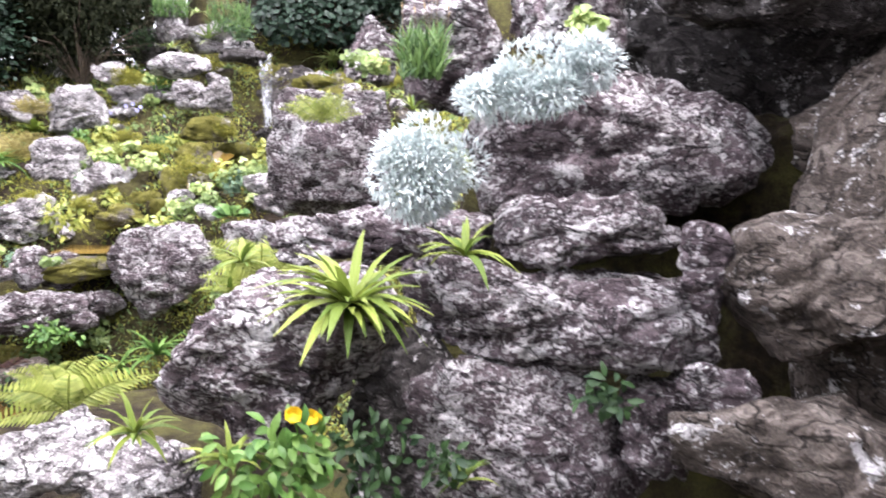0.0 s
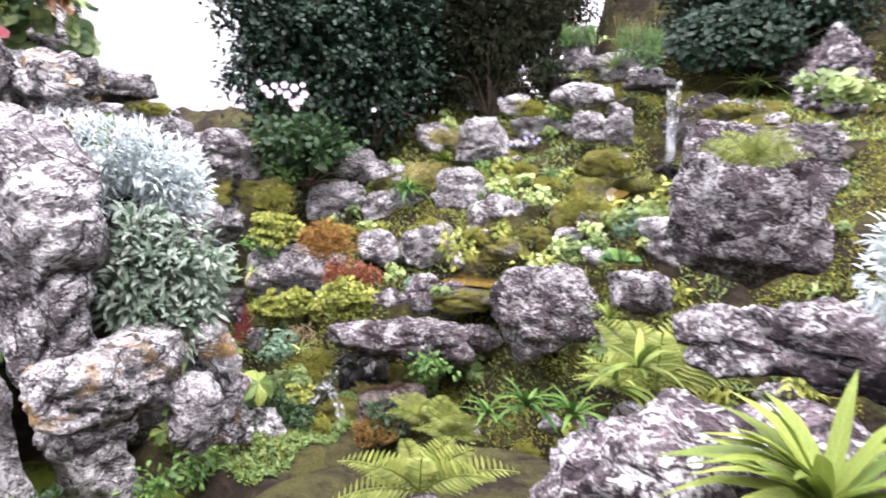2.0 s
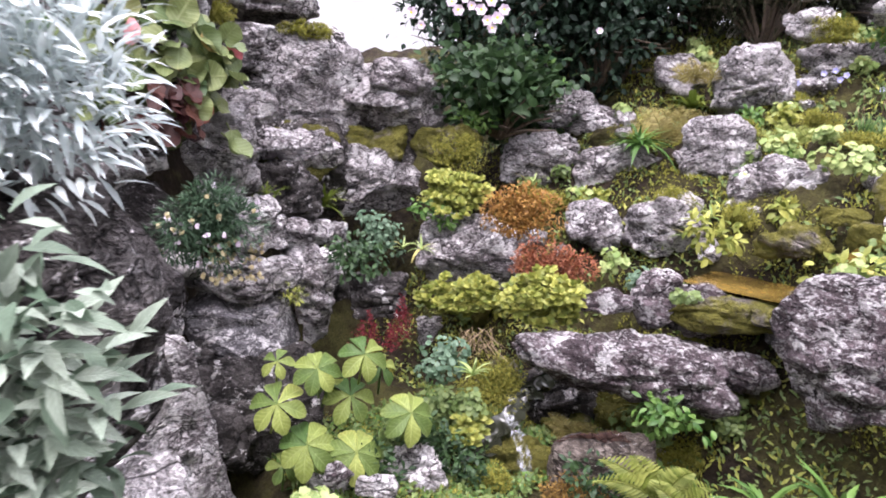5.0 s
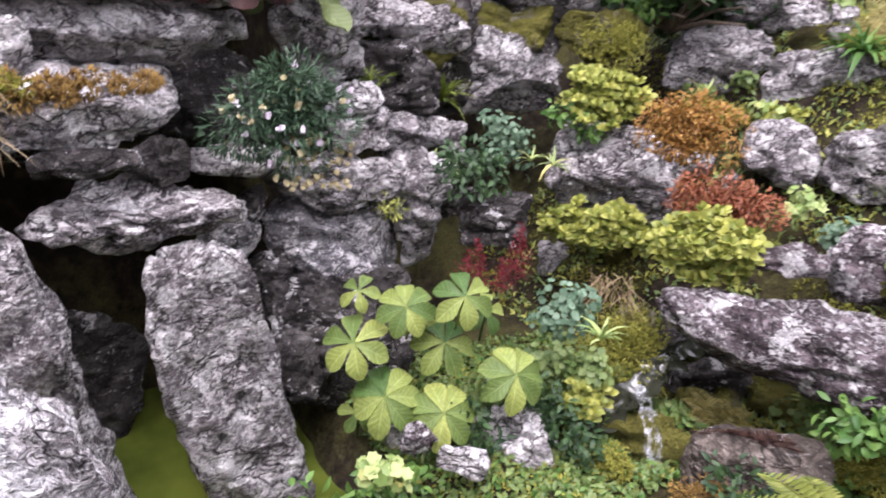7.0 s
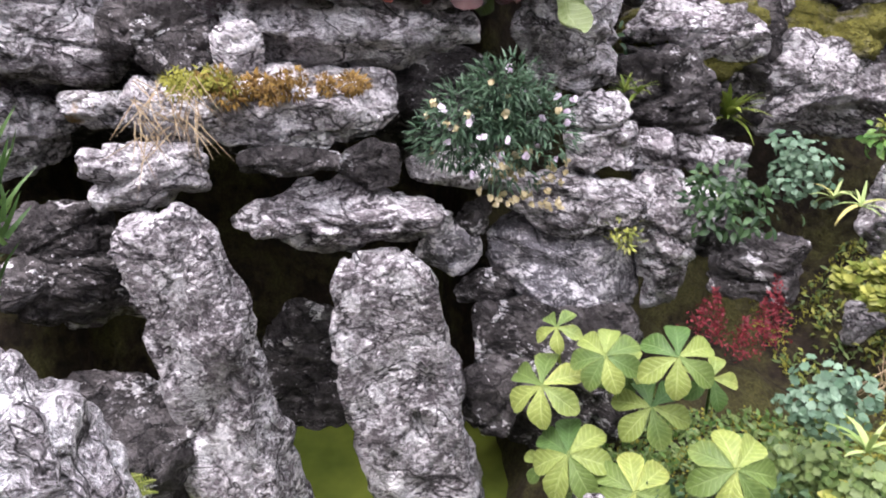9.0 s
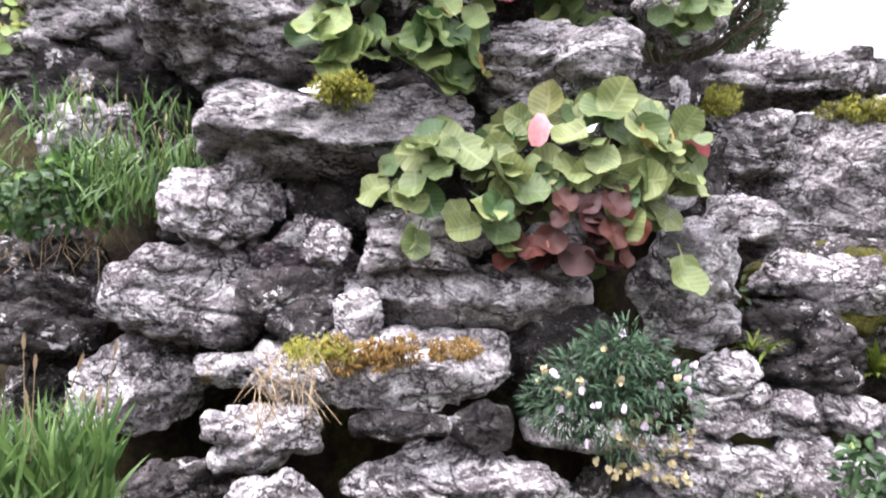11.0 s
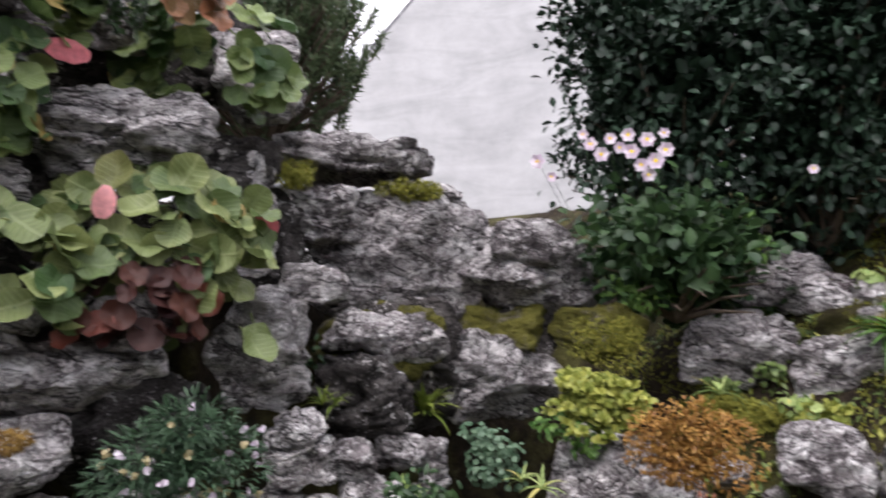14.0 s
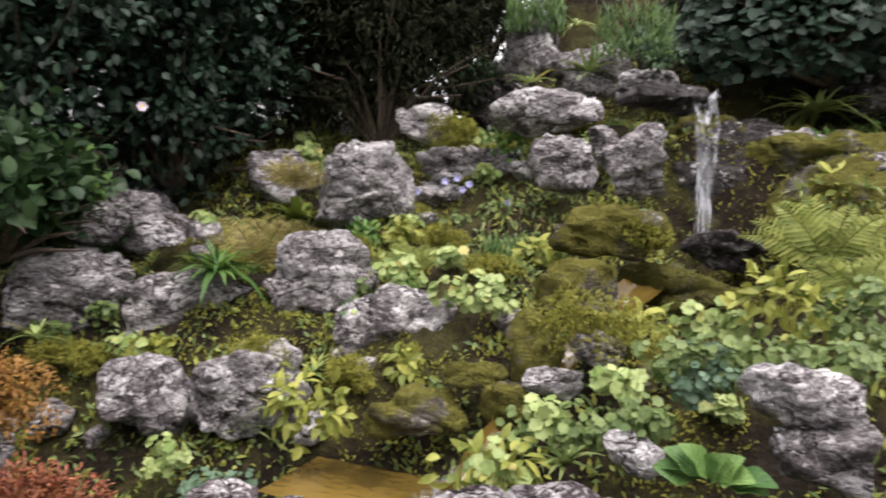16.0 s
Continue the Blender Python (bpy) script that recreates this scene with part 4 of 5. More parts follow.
rock("schist", -4.48, 1.01, 1.96, 0.60, 0.29, 0.29, 126)
rock("dark", -4.42, 1.32, 1.88, 0.21, 0.12, 0.16, 122)
rock("grey", -4.42, 1.32, 1.67, 0.37, 0.23, 0.30, 122)
rock("schist", -4.62, 2.98, 1.93, 0.61, 0.50, 0.39, 88)
rock("dark", -4.96, 2.42, 2.07, 0.89, 0.40, 0.44, 99)
rock("dark", -5.03, 2.45, 2.61, 0.82, 0.40, 0.73, 98)
rock("dark", -5.09, 2.96, 2.46, 0.36, 0.23, 0.30, 89)
rock("grey", -5.35, 3.61, 2.33, 0.38, 0.30, 0.50, 78)
rock("grey", -5.40, 4.03, 2.00, 0.97, 0.60, 0.27, 72)
rock("grey", -5.22, 3.83, 1.70, 0.59, 0.33, 0.40, 74)
rock("grey", -4.75, 3.69, 1.38, 0.32, 0.17, 0.18, 74)
rock("grey", -5.33, 4.30, 1.50, 0.94, 0.60, 0.63, 72)
rock("grey", -5.06, 4.86, 1.43, 0.90, 0.60, 0.47, 62)
rock("dark", -5.08, 4.78, 1.13, 0.74, 0.31, 0.28, 63)
rock("moss", -5.06, 4.12, 1.10, 0.61, 0.31, 0.33, 73)
rock("grey", -4.98, 4.73, 0.90, 0.59, 0.36, 0.46, 63)
rock("moss", -4.71, 5.14, 1.13, 0.49, 0.26, 0.30, 56)
rock("dark", -4.94, 3.98, 0.89, 0.48, 0.28, 0.34, 75)
rock("grey", -4.42, 5.75, 1.03, 0.56, 0.36, 0.48, 45)
rock("grey", -4.39, 5.82, 1.37, 0.29, 0.18, 0.24, 44)
rock("grey", -4.13, 5.96, 1.35, 0.26, 0.16, 0.20, 40)
rock("grey", -3.91, 6.01, 0.98, 0.64, 0.37, 0.45, 36)
rock("grey", -3.79, 5.60, 0.68, 0.40, 0.26, 0.35, 39)
rock("grey", -3.39, 5.71, 0.74, 0.52, 0.30, 0.37, 32)
rock("grey", -3.36, 6.21, 1.17, 0.49, 0.33, 0.47, 31)
rock("grey", -2.92, 6.10, 1.00, 0.56, 0.30, 0.35, 25)
rock("white", -3.40, 6.58, 1.62, 0.56, 0.36, 0.49, 28)
rock("white", -3.00, 7.07, 1.74, 0.59, 0.29, 0.30, 20)
rock("grey", -3.13, 6.75, 1.99, 0.34, 0.18, 0.21, 23)
rock("grey", -2.50, 6.91, 2.07, 0.59, 0.26, 0.25, 13)
rock("grey", -2.37, 6.73, 1.78, 0.35, 0.22, 0.28, 12)
rock("grey", -1.99, 6.35, 1.75, 0.29, 0.21, 0.32, 6)
rock("dark", -1.98, 7.13, 2.17, 0.46, 0.19, 0.18, 5)
rock("grey", -2.71, 7.28, 2.52, 0.33, 0.27, 0.46, 15)
rock("grey", -2.42, 7.53, 2.41, 0.43, 0.26, 0.34, 10)
rock("grey", -1.41, 5.47, 1.05, 0.31, 0.22, 0.21, -6)
rock("grey", -1.35, 5.43, 0.91, 0.26, 0.20, 0.24, -8)
rock("moss", -2.63, 5.68, 0.76, 0.42, 0.21, 0.22, 23)
rock("moss", -2.45, 5.79, 0.92, 0.25, 0.12, 0.12, 18)
rock("grey", -2.16, 5.79, 0.93, 0.21, 0.11, 0.13, 12)
rock("grey", -2.02, 5.85, 1.06, 0.21, 0.12, 0.14, 8)
rock("white", -1.83, 5.43, 0.84, 0.19, 0.11, 0.14, 5)
rock("dark", -1.63, 6.92, 1.41, 0.39, 0.25, 0.21, -0)
rock("moss", -1.25, 7.40, 1.89, 0.86, 0.36, 0.32, -6)
rock("moss", -1.08, 7.15, 1.65, 0.77, 0.40, 0.45, -8)
rock("moss", -2.17, 6.10, 1.24, 0.36, 0.20, 0.23, 11)
rock("moss", -2.06, 6.29, 1.47, 0.52, 0.23, 0.21, 8)
rock("moss", -2.26, 5.90, 1.01, 0.23, 0.18, 0.29, 13)
rock("moss", -1.81, 6.40, 1.24, 0.53, 0.24, 0.22, 3)
rock("dark", -1.69, 7.57, 1.78, 0.90, 0.55, 0.71, 1)
rock("grey", -4.34, 4.95, 0.52, 0.69, 0.40, 0.49, 45)
rock("mauve", -3.02, 4.82, 0.17, 1.12, 0.46, 0.34, 26)
rock("mauve", -2.72, 5.25, 0.15, 0.56, 0.26, 0.25, 20)
rock("mauve", -3.22, 4.91, 0.44, 0.31, 0.15, 0.15, 31)
rock("mauve", -3.10, 5.15, 0.46, 0.28, 0.22, 0.37, 27)
rock("mauve", -2.91, 5.26, 0.39, 0.28, 0.19, 0.29, 23)
rock("white", -3.56, 3.91, -0.33, 0.32, 0.21, 0.30, 49)
rock("white", -3.74, 3.53, -0.35, 0.22, 0.12, 0.15, 59)
rock("dark", -4.07, 4.09, 0.42, 0.33, 0.20, 0.25, 53)
rock("dark", -4.28, 3.25, 0.03, 0.23, 0.17, 0.25, 70)
rock("dark", -4.09, 3.20, -0.12, 0.23, 0.17, 0.27, 69)
rock("moss", -3.55, 4.96, -0.76, 0.62, 0.40, 0.55, 35)
rock("moss", -3.91, 4.85, -0.31, 0.38, 0.30, 0.51, 41)
rock("dark", -3.54, 5.09, -0.42, 0.53, 0.29, 0.34, 34)
rock("grey", -2.17, 1.68, 1.28, 0.32, 0.60, 0.66, 71)
rock("ochre", -2.45, 1.96, 1.68, 0.30, 0.45, 0.27, 67)
rock("ochre", -1.88, 1.74, 0.94, 0.42, 0.22, 0.24, 66)
rock("ochre", -1.96, 2.14, 0.77, 0.20, 0.26, 0.43, 53)
rock("white", -1.82, 1.95, 0.80, 0.18, 0.14, 0.24, 57)
rock("dark", -2.17, 2.04, 1.17, 0.36, 0.40, 0.57, 61)
rock("grey", -3.68, 4.02, -0.43, 0.39, 0.25, 0.34, 46)
rock("mauve", -2.06, 5.09, 0.44, 0.8, 0.40, 0.7, 19)
rock("mauve", -1.39, 4.99, 0.67, 0.45, 0.30, 0.31, 10)
rock("white", -2.84, 2.24, 0.56, 0.42, 0.32, 0.46, 96)
rock("mauve", -0.71, 4.74, 1.33, 0.96, 0.45, 1.01, 8)
rock("mauve", -0.01, 3.19, 1.83, 0.53, 0.50, 0.55, 0)
rock("mauve", 0.52, 3.05, 1.93, 0.57, 0.50, 0.37, -10)
rock("mauve", 0.74, 3.0, 1.43, 1.25, 0.80, 0.6, -15, lean=-9)
rock("mauve", 0.47, 2.31, 1.16, 0.61, 0.50, 0.21, -12)
rock("mauve", 0.38, 2.30, 0.885, 1.08, 0.60, 0.38, -9)
rock("mauve", 0.76, 2.01, 1.12, 0.16, 0.14, 0.21, -21)
rock("brown", 1.12, 2.04, 1.01, 0.55, 0.60, 0.43, -29)
rock("brown", 1.75, 2.75, 1.4, 0.7, 0.60, 0.5, -30)
rock("dark", 1.5, 2.85, 2.2, 1.7, 1.0, 0.6, -25)
rock("dark", 2.1, 3.0, 1.75, 1.0, 0.80, 0.6, -32)
rock("mauve", 0.23, 2.16, 0.45, 0.8, 0.60, 0.58, -6)
rock("mauve", 0.70, 2.09, 0.57, 0.27, 0.22, 0.32, -19)
rock("mauve", 0.78, 1.90, 0.76, 0.24, 0.15, 0.18, -22)
rock("brown", 1.01, 1.85, 0.58, 0.70, 0.60, 0.38, -29)
rock("mauve", -0.51, 2.01, 0.82, 0.72, 0.42, 0.52, 14)
rock("white", -1.38, 2.25, 0.38, 0.45, 0.22, 0.28, 32)
rock("grey", -1.11, 2.40, 0.21, 0.45, 0.30, 0.35, 25)
rock("mauve", -0.24, 2.59, 1.10, 0.83, 0.32, 0.23, 5)
harts("hart", -0.25, 1.84, 1.10, 0.38, 0.36, 8, n=30)
harts("hart", 0.06, 1.88, 1.19, 0.26, 0.17, -2, n=12)
harts("hart", -0.53, 1.64, 0.71, 0.21, 0.17, 18, n=10)
harts("hart", -0.66, 2.27, 1.10, 0.19, 0.19, 16, n=9)
cushion("silver", 0.29, 2.2, 1.64, 0.58, 0.22, -8, tilt=-16)
cushion("silver", -0.05, 2.25, 1.36, 0.3, 0.36, 1, tilt=20)
herb("green", -0.43, 1.68, 0.67, 0.39, 0.29, 14)
yellow("y", -0.34, 1.65, 0.79, 0.12, 0.08, 12)
fern("fern", -1.40, 2.48, 0.57, 0.57, 0.36, 30)
harts("hart", -0.96, 2.06, 0.6, 0.24, 0.22, 25, n=12)
herb("dark", -0.20, 1.87, 0.60, 0.19, 0.29, 6)
herb("dark", 0.46, 1.90, 0.77, 0.16, 0.11, -14)
harts("hart", 0.06, 1.8, 0.56, 0.13, 0.13, -2, n=6)
herb("dark", 0.0, 1.84, 0.6, 0.14, 0.12, -2)
harts("hart", -0.10, 2.35, 1.57, 0.11, 0.09, 2, n=6)
grass("hill", -0.08, 2.68, 1.75, 0.15, 0.17, 2)
cushion("silver", -2.17, 1.95, 1.46, 0.66, 0.32, 62, tilt=12, leaf=1.2)
sage("sage", -1.95, 1.93, 1.2, 0.34, 0.46, 59)
rodgersia("r", -3.76, 3.55, 0.08, 0.85, 0.64, 64)
astilbe("a", -3.83, 3.92, 0.33, 0.34, 0.33, 53)
carpet("lime", -4.17, 4.79, 0.29, 0.70, 0.28, 45)
carpet("lime", -3.49, 4.74, 0.45, 0.41, 0.35, 37)
sedum("orange", -3.82, 4.90, 0.85, 0.51, 0.33, 40)
sedum("rust", -3.52, 4.83, 0.60, 0.47, 0.28, 36)
carpet("lime", -4.39, 4.87, 0.90, 0.50, 0.29, 47)
herb("green", -4.42, 4.79, 0.78, 0.36, 0.21, 48)
herb("bluegreen", -4.66, 4.53, 0.64, 0.31, 0.31, 53)
herb("bluegreen", -3.64, 4.14, 0.21, 0.31, 0.26, 47)
herb("mid", -3.69, 4.22, -0.13, 0.38, 0.43, 46)
herb("dark", -3.54, 4.09, -0.18, 0.26, 0.18, 46)
herb("dark", -3.63, 3.73, -0.23, 0.27, 0.27, 53)
herb("green", -3.64, 3.09, -0.4, 0.3, 0.3, 76)
herb("green", -3.58, 3.36, -0.36, 0.3, 0.3, 67)
harts("hart", -4.93, 4.29, 0.83, 0.23, 0.26, 58, n=12)
harts("hart", -4.61, 3.72, 0.94, 0.14, 0.13, 64, n=6)
harts("pale", -4.46, 4.55, 0.58, 0.15, 0.13, 51, n=6)
cushion("tuft", -4.53, 4.03, 0.53, 0.18, 0.16, 67)
cushion("flowertuft", -4.34, 3.70, 0.46, 0.11, 0.10, 72)
thrift("th", -4.15, 3.16, 0.89, 0.58, 0.51, 84)
bergenia("b", -4.24, 2.66, 1.47, 0.44, 0.38, 96, n=20)
bergenia("b", -4.43, 3.11, 1.59, 0.80, 0.47, 85, n=46)
bergenia("red", -4.34, 3.02, 1.36, 0.50, 0.34, 87, n=15)
bergenia("b", -4.36, 3.29, 1.28, 0.30, 0.22, 80, n=3)
bergenia("deep", -4.38, 2.34, 2.51, 0.44, 0.54, 102, n=34)
bergenia("deep", -4.44, 2.60, 2.39, 0.59, 0.48, 96, n=44)
bergenia("deep", -4.39, 2.46, 2.02, 0.59, 0.45, 100, n=40)
bergenia("deep", -4.78, 3.28, 2.30, 0.69, 0.60, 82, n=46)
bergenia("amber", -4.55, 2.99, 2.48, 0.72, 0.24, 88, n=20)
bergenia("amber", -4.33, 2.34, 2.69, 0.46, 0.21, 103, n=12)
grass("wall", -4.33, 1.36, 1.65, 0.83, 0.57, 122)
grass("wall", -4.28, 1.60, 1.52, 0.47, 0.35, 119)
herb("green", -4.30, 1.28, 1.45, 0.68, 0.32, 124)
drygrass("dead", -4.27, 1.27, 1.25, 0.33, 0.37, 125)
drygrass("dead", -3.85, 2.24, 0.88, 0.17, 0.32, 111)
carpet("rust", -4.08, 2.48, 0.99, 0.8, 0.09, 100)
carpet("moss", -4.02, 2.3, 1.0, 0.3, 0.06, 100)
grass("wall", -3.05, 2.10, 0.95, 0.21, 0.19, 128)
herb("pale", -4.35, 0.98, 2.08, 0.34, 0.21, 128)
carpet("moss", -4.26, 2.31, 1.80, 0.29, 0.10, 104)
carpet("moss", -5.07, 3.68, 1.86, 0.22, 0.10, 76)
harts("hart", -4.93, 4.30, 0.84, 0.26, 0.28, 70, n=12)
harts("hart", -4.60, 3.77, 0.94, 0.16, 0.13, 77, n=5)
harts("pale", -4.28, 4.54, 0.61, 0.16, 0.14, 61, n=6)
harts("pale", -4.11, 5.31, 0.97, 0.23, 0.15, 47, n=7)
harts("green", -3.73, 5.90, 1.25, 0.46, 0.23, 39, n=14)
fern("rusty", -3.76, 6.25, 1.33, 0.45, 0.48, 36)
fern("rusty", -3.66, 6.38, 1.70, 0.31, 0.29, 33)
carpet("lime", -4.00, 5.81, 0.83, 0.30, 0.13, 44)
herb("lime", -3.03, 5.58, 0.77, 0.34, 0.32, 32)
harts("pale", -3.20, 5.65, 0.75, 0.18, 0.16, 34, n=8)
herb("pale", -3.57, 5.43, 0.53, 0.16, 0.15, 43)
herb("bluegreen", -3.27, 5.38, 0.48, 0.33, 0.16, 38)
harts("hart", -2.60, 7.08, 1.65, 0.52, 0.25, 14, n=16)
bluebells("blue", -2.84, 7.01, 1.50, 0.79, 0.47, 18)
herb("mid", -2.81, 6.85, 1.43, 0.63, 0.36, 18)
herb("pale", -3.00, 6.25, 1.25, 0.26, 0.21, 25)
herb("pale", -2.57, 6.08, 1.17, 0.48, 0.21, 19)
herb("green", -2.77, 7.09, 1.94, 0.31, 0.23, 17)
carpet("moss", -3.00, 6.83, 1.94, 0.35, 0.18, 21)
harts("pale", -2.40, 7.44, 2.41, 0.39, 0.29, 10, n=12)
harts("pale", -2.46, 7.30, 2.64, 0.22, 0.16, 12, n=8)
grass("hill", -2.15, 7.36, 2.58, 0.41, 0.34, 7)
herb("pale", -1.92, 5.60, 1.00, 0.20, 0.13, 7)
herb("mid", -1.71, 5.69, 1.08, 0.40, 0.20, 2)
herb("pale", -1.64, 6.15, 1.17, 0.34, 0.21, -0)
harts("pale", -2.05, 5.52, 0.77, 0.20, 0.18, 10, n=12)
herb("pale", -2.27, 5.51, 0.69, 0.28, 0.20, 16)
rhubarb("big", -1.62, 5.36, 0.90, 0.34, 0.22, -1)
fern("fern", -1.22, 6.62, 1.52, 0.70, 0.43, -7)
herb("lime", -1.40, 6.11, 1.24, 0.40, 0.24, -5)
harts("pale", -1.18, 7.75, 2.24, 0.69, 0.25, -6, n=18)
ivy("dark", -1.37, 7.58, 2.59, 1.25, 0.52, -4)
herb("mid", -1.33, 5.54, 1.15, 0.27, 0.14, -8)
herb("mid", -1.96, 5.51, 0.89, 0.49, 0.16, 8)
carpet("moss", -3.40, 5.77, 0.91, 0.28, 0.12, 36)
carpet("moss", -2.06, 5.92, 1.13, 0.62, 0.31, 9)
carpet("moss", -1.93, 6.31, 1.46, 0.25, 0.16, 5)
fern("fern", -2.66, 4.6, -0.16, 0.62, 0.46, 24)
fern("fern", -2.5, 4.62, -0.26, 0.5, 0.36, 30)
harts("green", -1.95, 4.6, 0.04, 0.5, 0.36, 18, n=12)
harts("green", -1.68, 4.7, 0.0, 0.46, 0.36, 18, n=11)
harts("green", -2.2, 4.55, -0.06, 0.4, 0.3, 18, n=10)
harts("hart", -1.53, 4.86, 0.58, 0.29, 0.24, 12, n=10)
herb("mid", -1.47, 4.99, 0.26, 0.49, 0.41, 11)
herb("lime", -2.36, 5.38, 0.52, 0.36, 0.2, 24)
herb("lime", -2.32, 5.51, 0.71, 0.45, 0.19, 20)
fern("rusty", -3.46, 4.98, -0.39, 0.39, 0.31, 34)
harts("pale", -3.02, 5.07, -0.14, 0.30, 0.17, 26, n=9)
# backing rocks added to close gaps; the dark ones carry shade in their colour
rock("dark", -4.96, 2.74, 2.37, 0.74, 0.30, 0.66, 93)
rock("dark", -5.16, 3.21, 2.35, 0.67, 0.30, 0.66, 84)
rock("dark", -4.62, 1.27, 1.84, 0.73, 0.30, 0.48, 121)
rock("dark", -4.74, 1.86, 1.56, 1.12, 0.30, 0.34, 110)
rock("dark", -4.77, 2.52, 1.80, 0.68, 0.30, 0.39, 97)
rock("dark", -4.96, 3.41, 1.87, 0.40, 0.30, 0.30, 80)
rock("white", -4.87, 3.47, 1.67, 0.22, 0.25, 0.56, 79)
rock("grey", -4.79, 2.96, 2.38, 0.25, 0.20, 0.25, 88)
rock("grey", -5.05, 3.49, 2.28, 0.43, 0.30, 0.45, 79)
rock("mauve", -4.39, 2.14, 1.20, 0.40, 0.20, 0.36, 108)
rock("dark", -4.54, 2.17, 1.44, 0.35, 0.20, 0.29, 107)
rock("dark", -4.78, 2.3, 2.5, 0.7, 0.3, 0.7, 100)
pinkleaf("p", -4.25, 2.93, 1.67, 0.07, 0.11, 89)
pinkleaf("p", -4.43, 2.81, 2.17, 0.14, 0.08, 92)
pinkleaf("p", -4.43, 3.45, 1.62, 0.10, 0.09, 77)
rock("grey", -4.90, 4.85, 1.57, 0.55, 0.25, 0.24, 61)
rock("grey", -5.16, 4.34, 1.79, 0.45, 0.21, 0.21, 70)
carpet("moss", -5.20, 3.69, 1.90, 0.27, 0.12, 81)
carpet("moss", -5.14, 4.29, 1.83, 0.49, 0.10, 71)
carpet("moss", -4.61, 5.09, 1.11, 0.47, 0.28, 55)
harts("green", -3.77, 5.94, 1.26, 0.39, 0.20, 35, n=14)
herb("dark", -5.03, 3.71, 1.06, 0.27, 0.19, 80)
rock("grey", -4.69, 6.07, 1.36, 0.29, 0.18, 0.25, 48)
rock("grey", -4.42, 6.18, 1.33, 0.35, 0.20, 0.24, 44)
rock("grey", -2.97, 5.95, 0.82, 0.23, 0.12, 0.13, 27)
rock("grey", -1.32, 7.43, 1.94, 0.48, 0.21, 0.19, -5)
rock("moss", -2.31, 5.78, 0.81, 0.24, 0.14, 0.18, 15)
herb("lime", -2.81, 5.97, 0.90, 0.16, 0.12, 24)
herb("pale", -2.12, 5.59, 0.88, 0.15, 0.13, 12)
herb("lime", -1.94, 6.11, 1.13, 0.35, 0.13, 6)
herb("mid", -1.81, 5.50, 0.93, 0.17, 0.12, 4)
herb("bluegreen", -1.66, 5.67, 1.05, 0.28, 0.21, 0)
herb("mid", -1.50, 5.74, 1.11, 0.18, 0.11, -4)
herb("mid", -1.20, 6.08, 1.26, 0.25, 0.23, -9)
fern("fern", -1.12, 6.44, 1.35, 0.48, 0.30, -10)
grass("hill", -2.49, 6.54, 1.30, 0.37, 0.19, 15)
herb("green", -3.10, 6.08, 1.05, 0.10, 0.07, 28)
grass("hill", -2.67, 7.18, 2.63, 0.31, 0.19, 15)
harts("pale", -2.64, 7.07, 2.28, 0.28, 0.15, 15, n=8)
herb("dark", -2.02, 7.21, 2.41, 0.36, 0.21, 6)
harts("pale", -1.05, 6.91, 1.74, 0.20, 0.12, -10, n=6)
rock("dark", -0.87, 7.86, 2.33, 0.54, 0.29, 0.33, -10)
fern("fern", -0.62, 3.67, 1.59, 0.41, 0.23, 10)
fern("fern", -0.74, 2.8, 0.98, 0.42, 0.44, 12)
harts("hart", -0.85, 2.72, 0.9, 0.3, 0.26, 14, n=10)
herb("mid", -0.38, 3.51, 1.80, 0.25, 0.16, 6)
herb("pale", -0.29, 3.30, 1.78, 0.15, 0.10, 5)
rock("mauve", -0.37, 3.82, 1.88, 0.36, 0.26, 0.34, 6)
rock("dark", -0.15, 2.3, 0.45, 0.5, 0.3, 0.8, 5)
rock("mauve", 0.01, 2.48, 1.11, 0.36, 0.30, 0.17, -0)
rock("dark", -5.17, 3.50, 1.57, 0.72, 0.30, 0.58, 79)
grass("wall", -3.12, 2.02, 0.84, 0.24, 0.27, 129)
fern("fern", -3.54, 2.08, -0.03, 0.20, 0.17, 109)
harts("pale", -3.51, 2.23, -0.14, 0.20, 0.16, 104, n=10)
rock("dark", -3.73, 1.98, -0.14, 0.69, 0.40, 0.56, 110)
rock("mauve", -3.55, 3.47, -0.17, 0.14, 0.09, 0.13, 58)
rock("white", -3.41, 3.56, -0.19, 0.18, 0.10, 0.13, 54)
herb("mid", -3.58, 4.22, -0.04, 0.24, 0.19, 45)
drygrass("dead", -3.66, 4.39, 0.18, 0.17, 0.25, 43)
carpet("moss", -3.67, 4.54, -0.02, 0.34, 0.37, 42)
carpet("rust", -3.0, 4.42, -0.36, 0.4, 0.24, 35)
harts("pale", -3.36, 4.07, 0.24, 0.16, 0.16, 43, n=6)
herb("mid", -2.72, 6.48, 1.13, 0.33, 0.21, 21)
fern("fern", -3.00, 6.40, 1.30, 0.34, 0.26, 24)
rock("grey", -4.36, 6.02, 1.44, 0.29, 0.18, 0.23, 42)
rock("dark", -5.10, 4.25, 0.97, 0.60, 0.40, 0.69, 60)
rock("moss", -5.08, 4.79, 1.14, 0.60, 0.40, 0.28, 54)
rock("grey", -4.94, 4.22, 1.13, 0.32, 0.30, 0.22, 59)
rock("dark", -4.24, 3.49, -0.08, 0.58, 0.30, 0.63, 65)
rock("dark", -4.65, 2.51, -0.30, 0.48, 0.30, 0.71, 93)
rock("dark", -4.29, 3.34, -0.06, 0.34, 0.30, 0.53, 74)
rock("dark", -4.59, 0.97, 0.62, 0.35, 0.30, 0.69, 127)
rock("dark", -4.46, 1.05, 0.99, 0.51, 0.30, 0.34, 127)
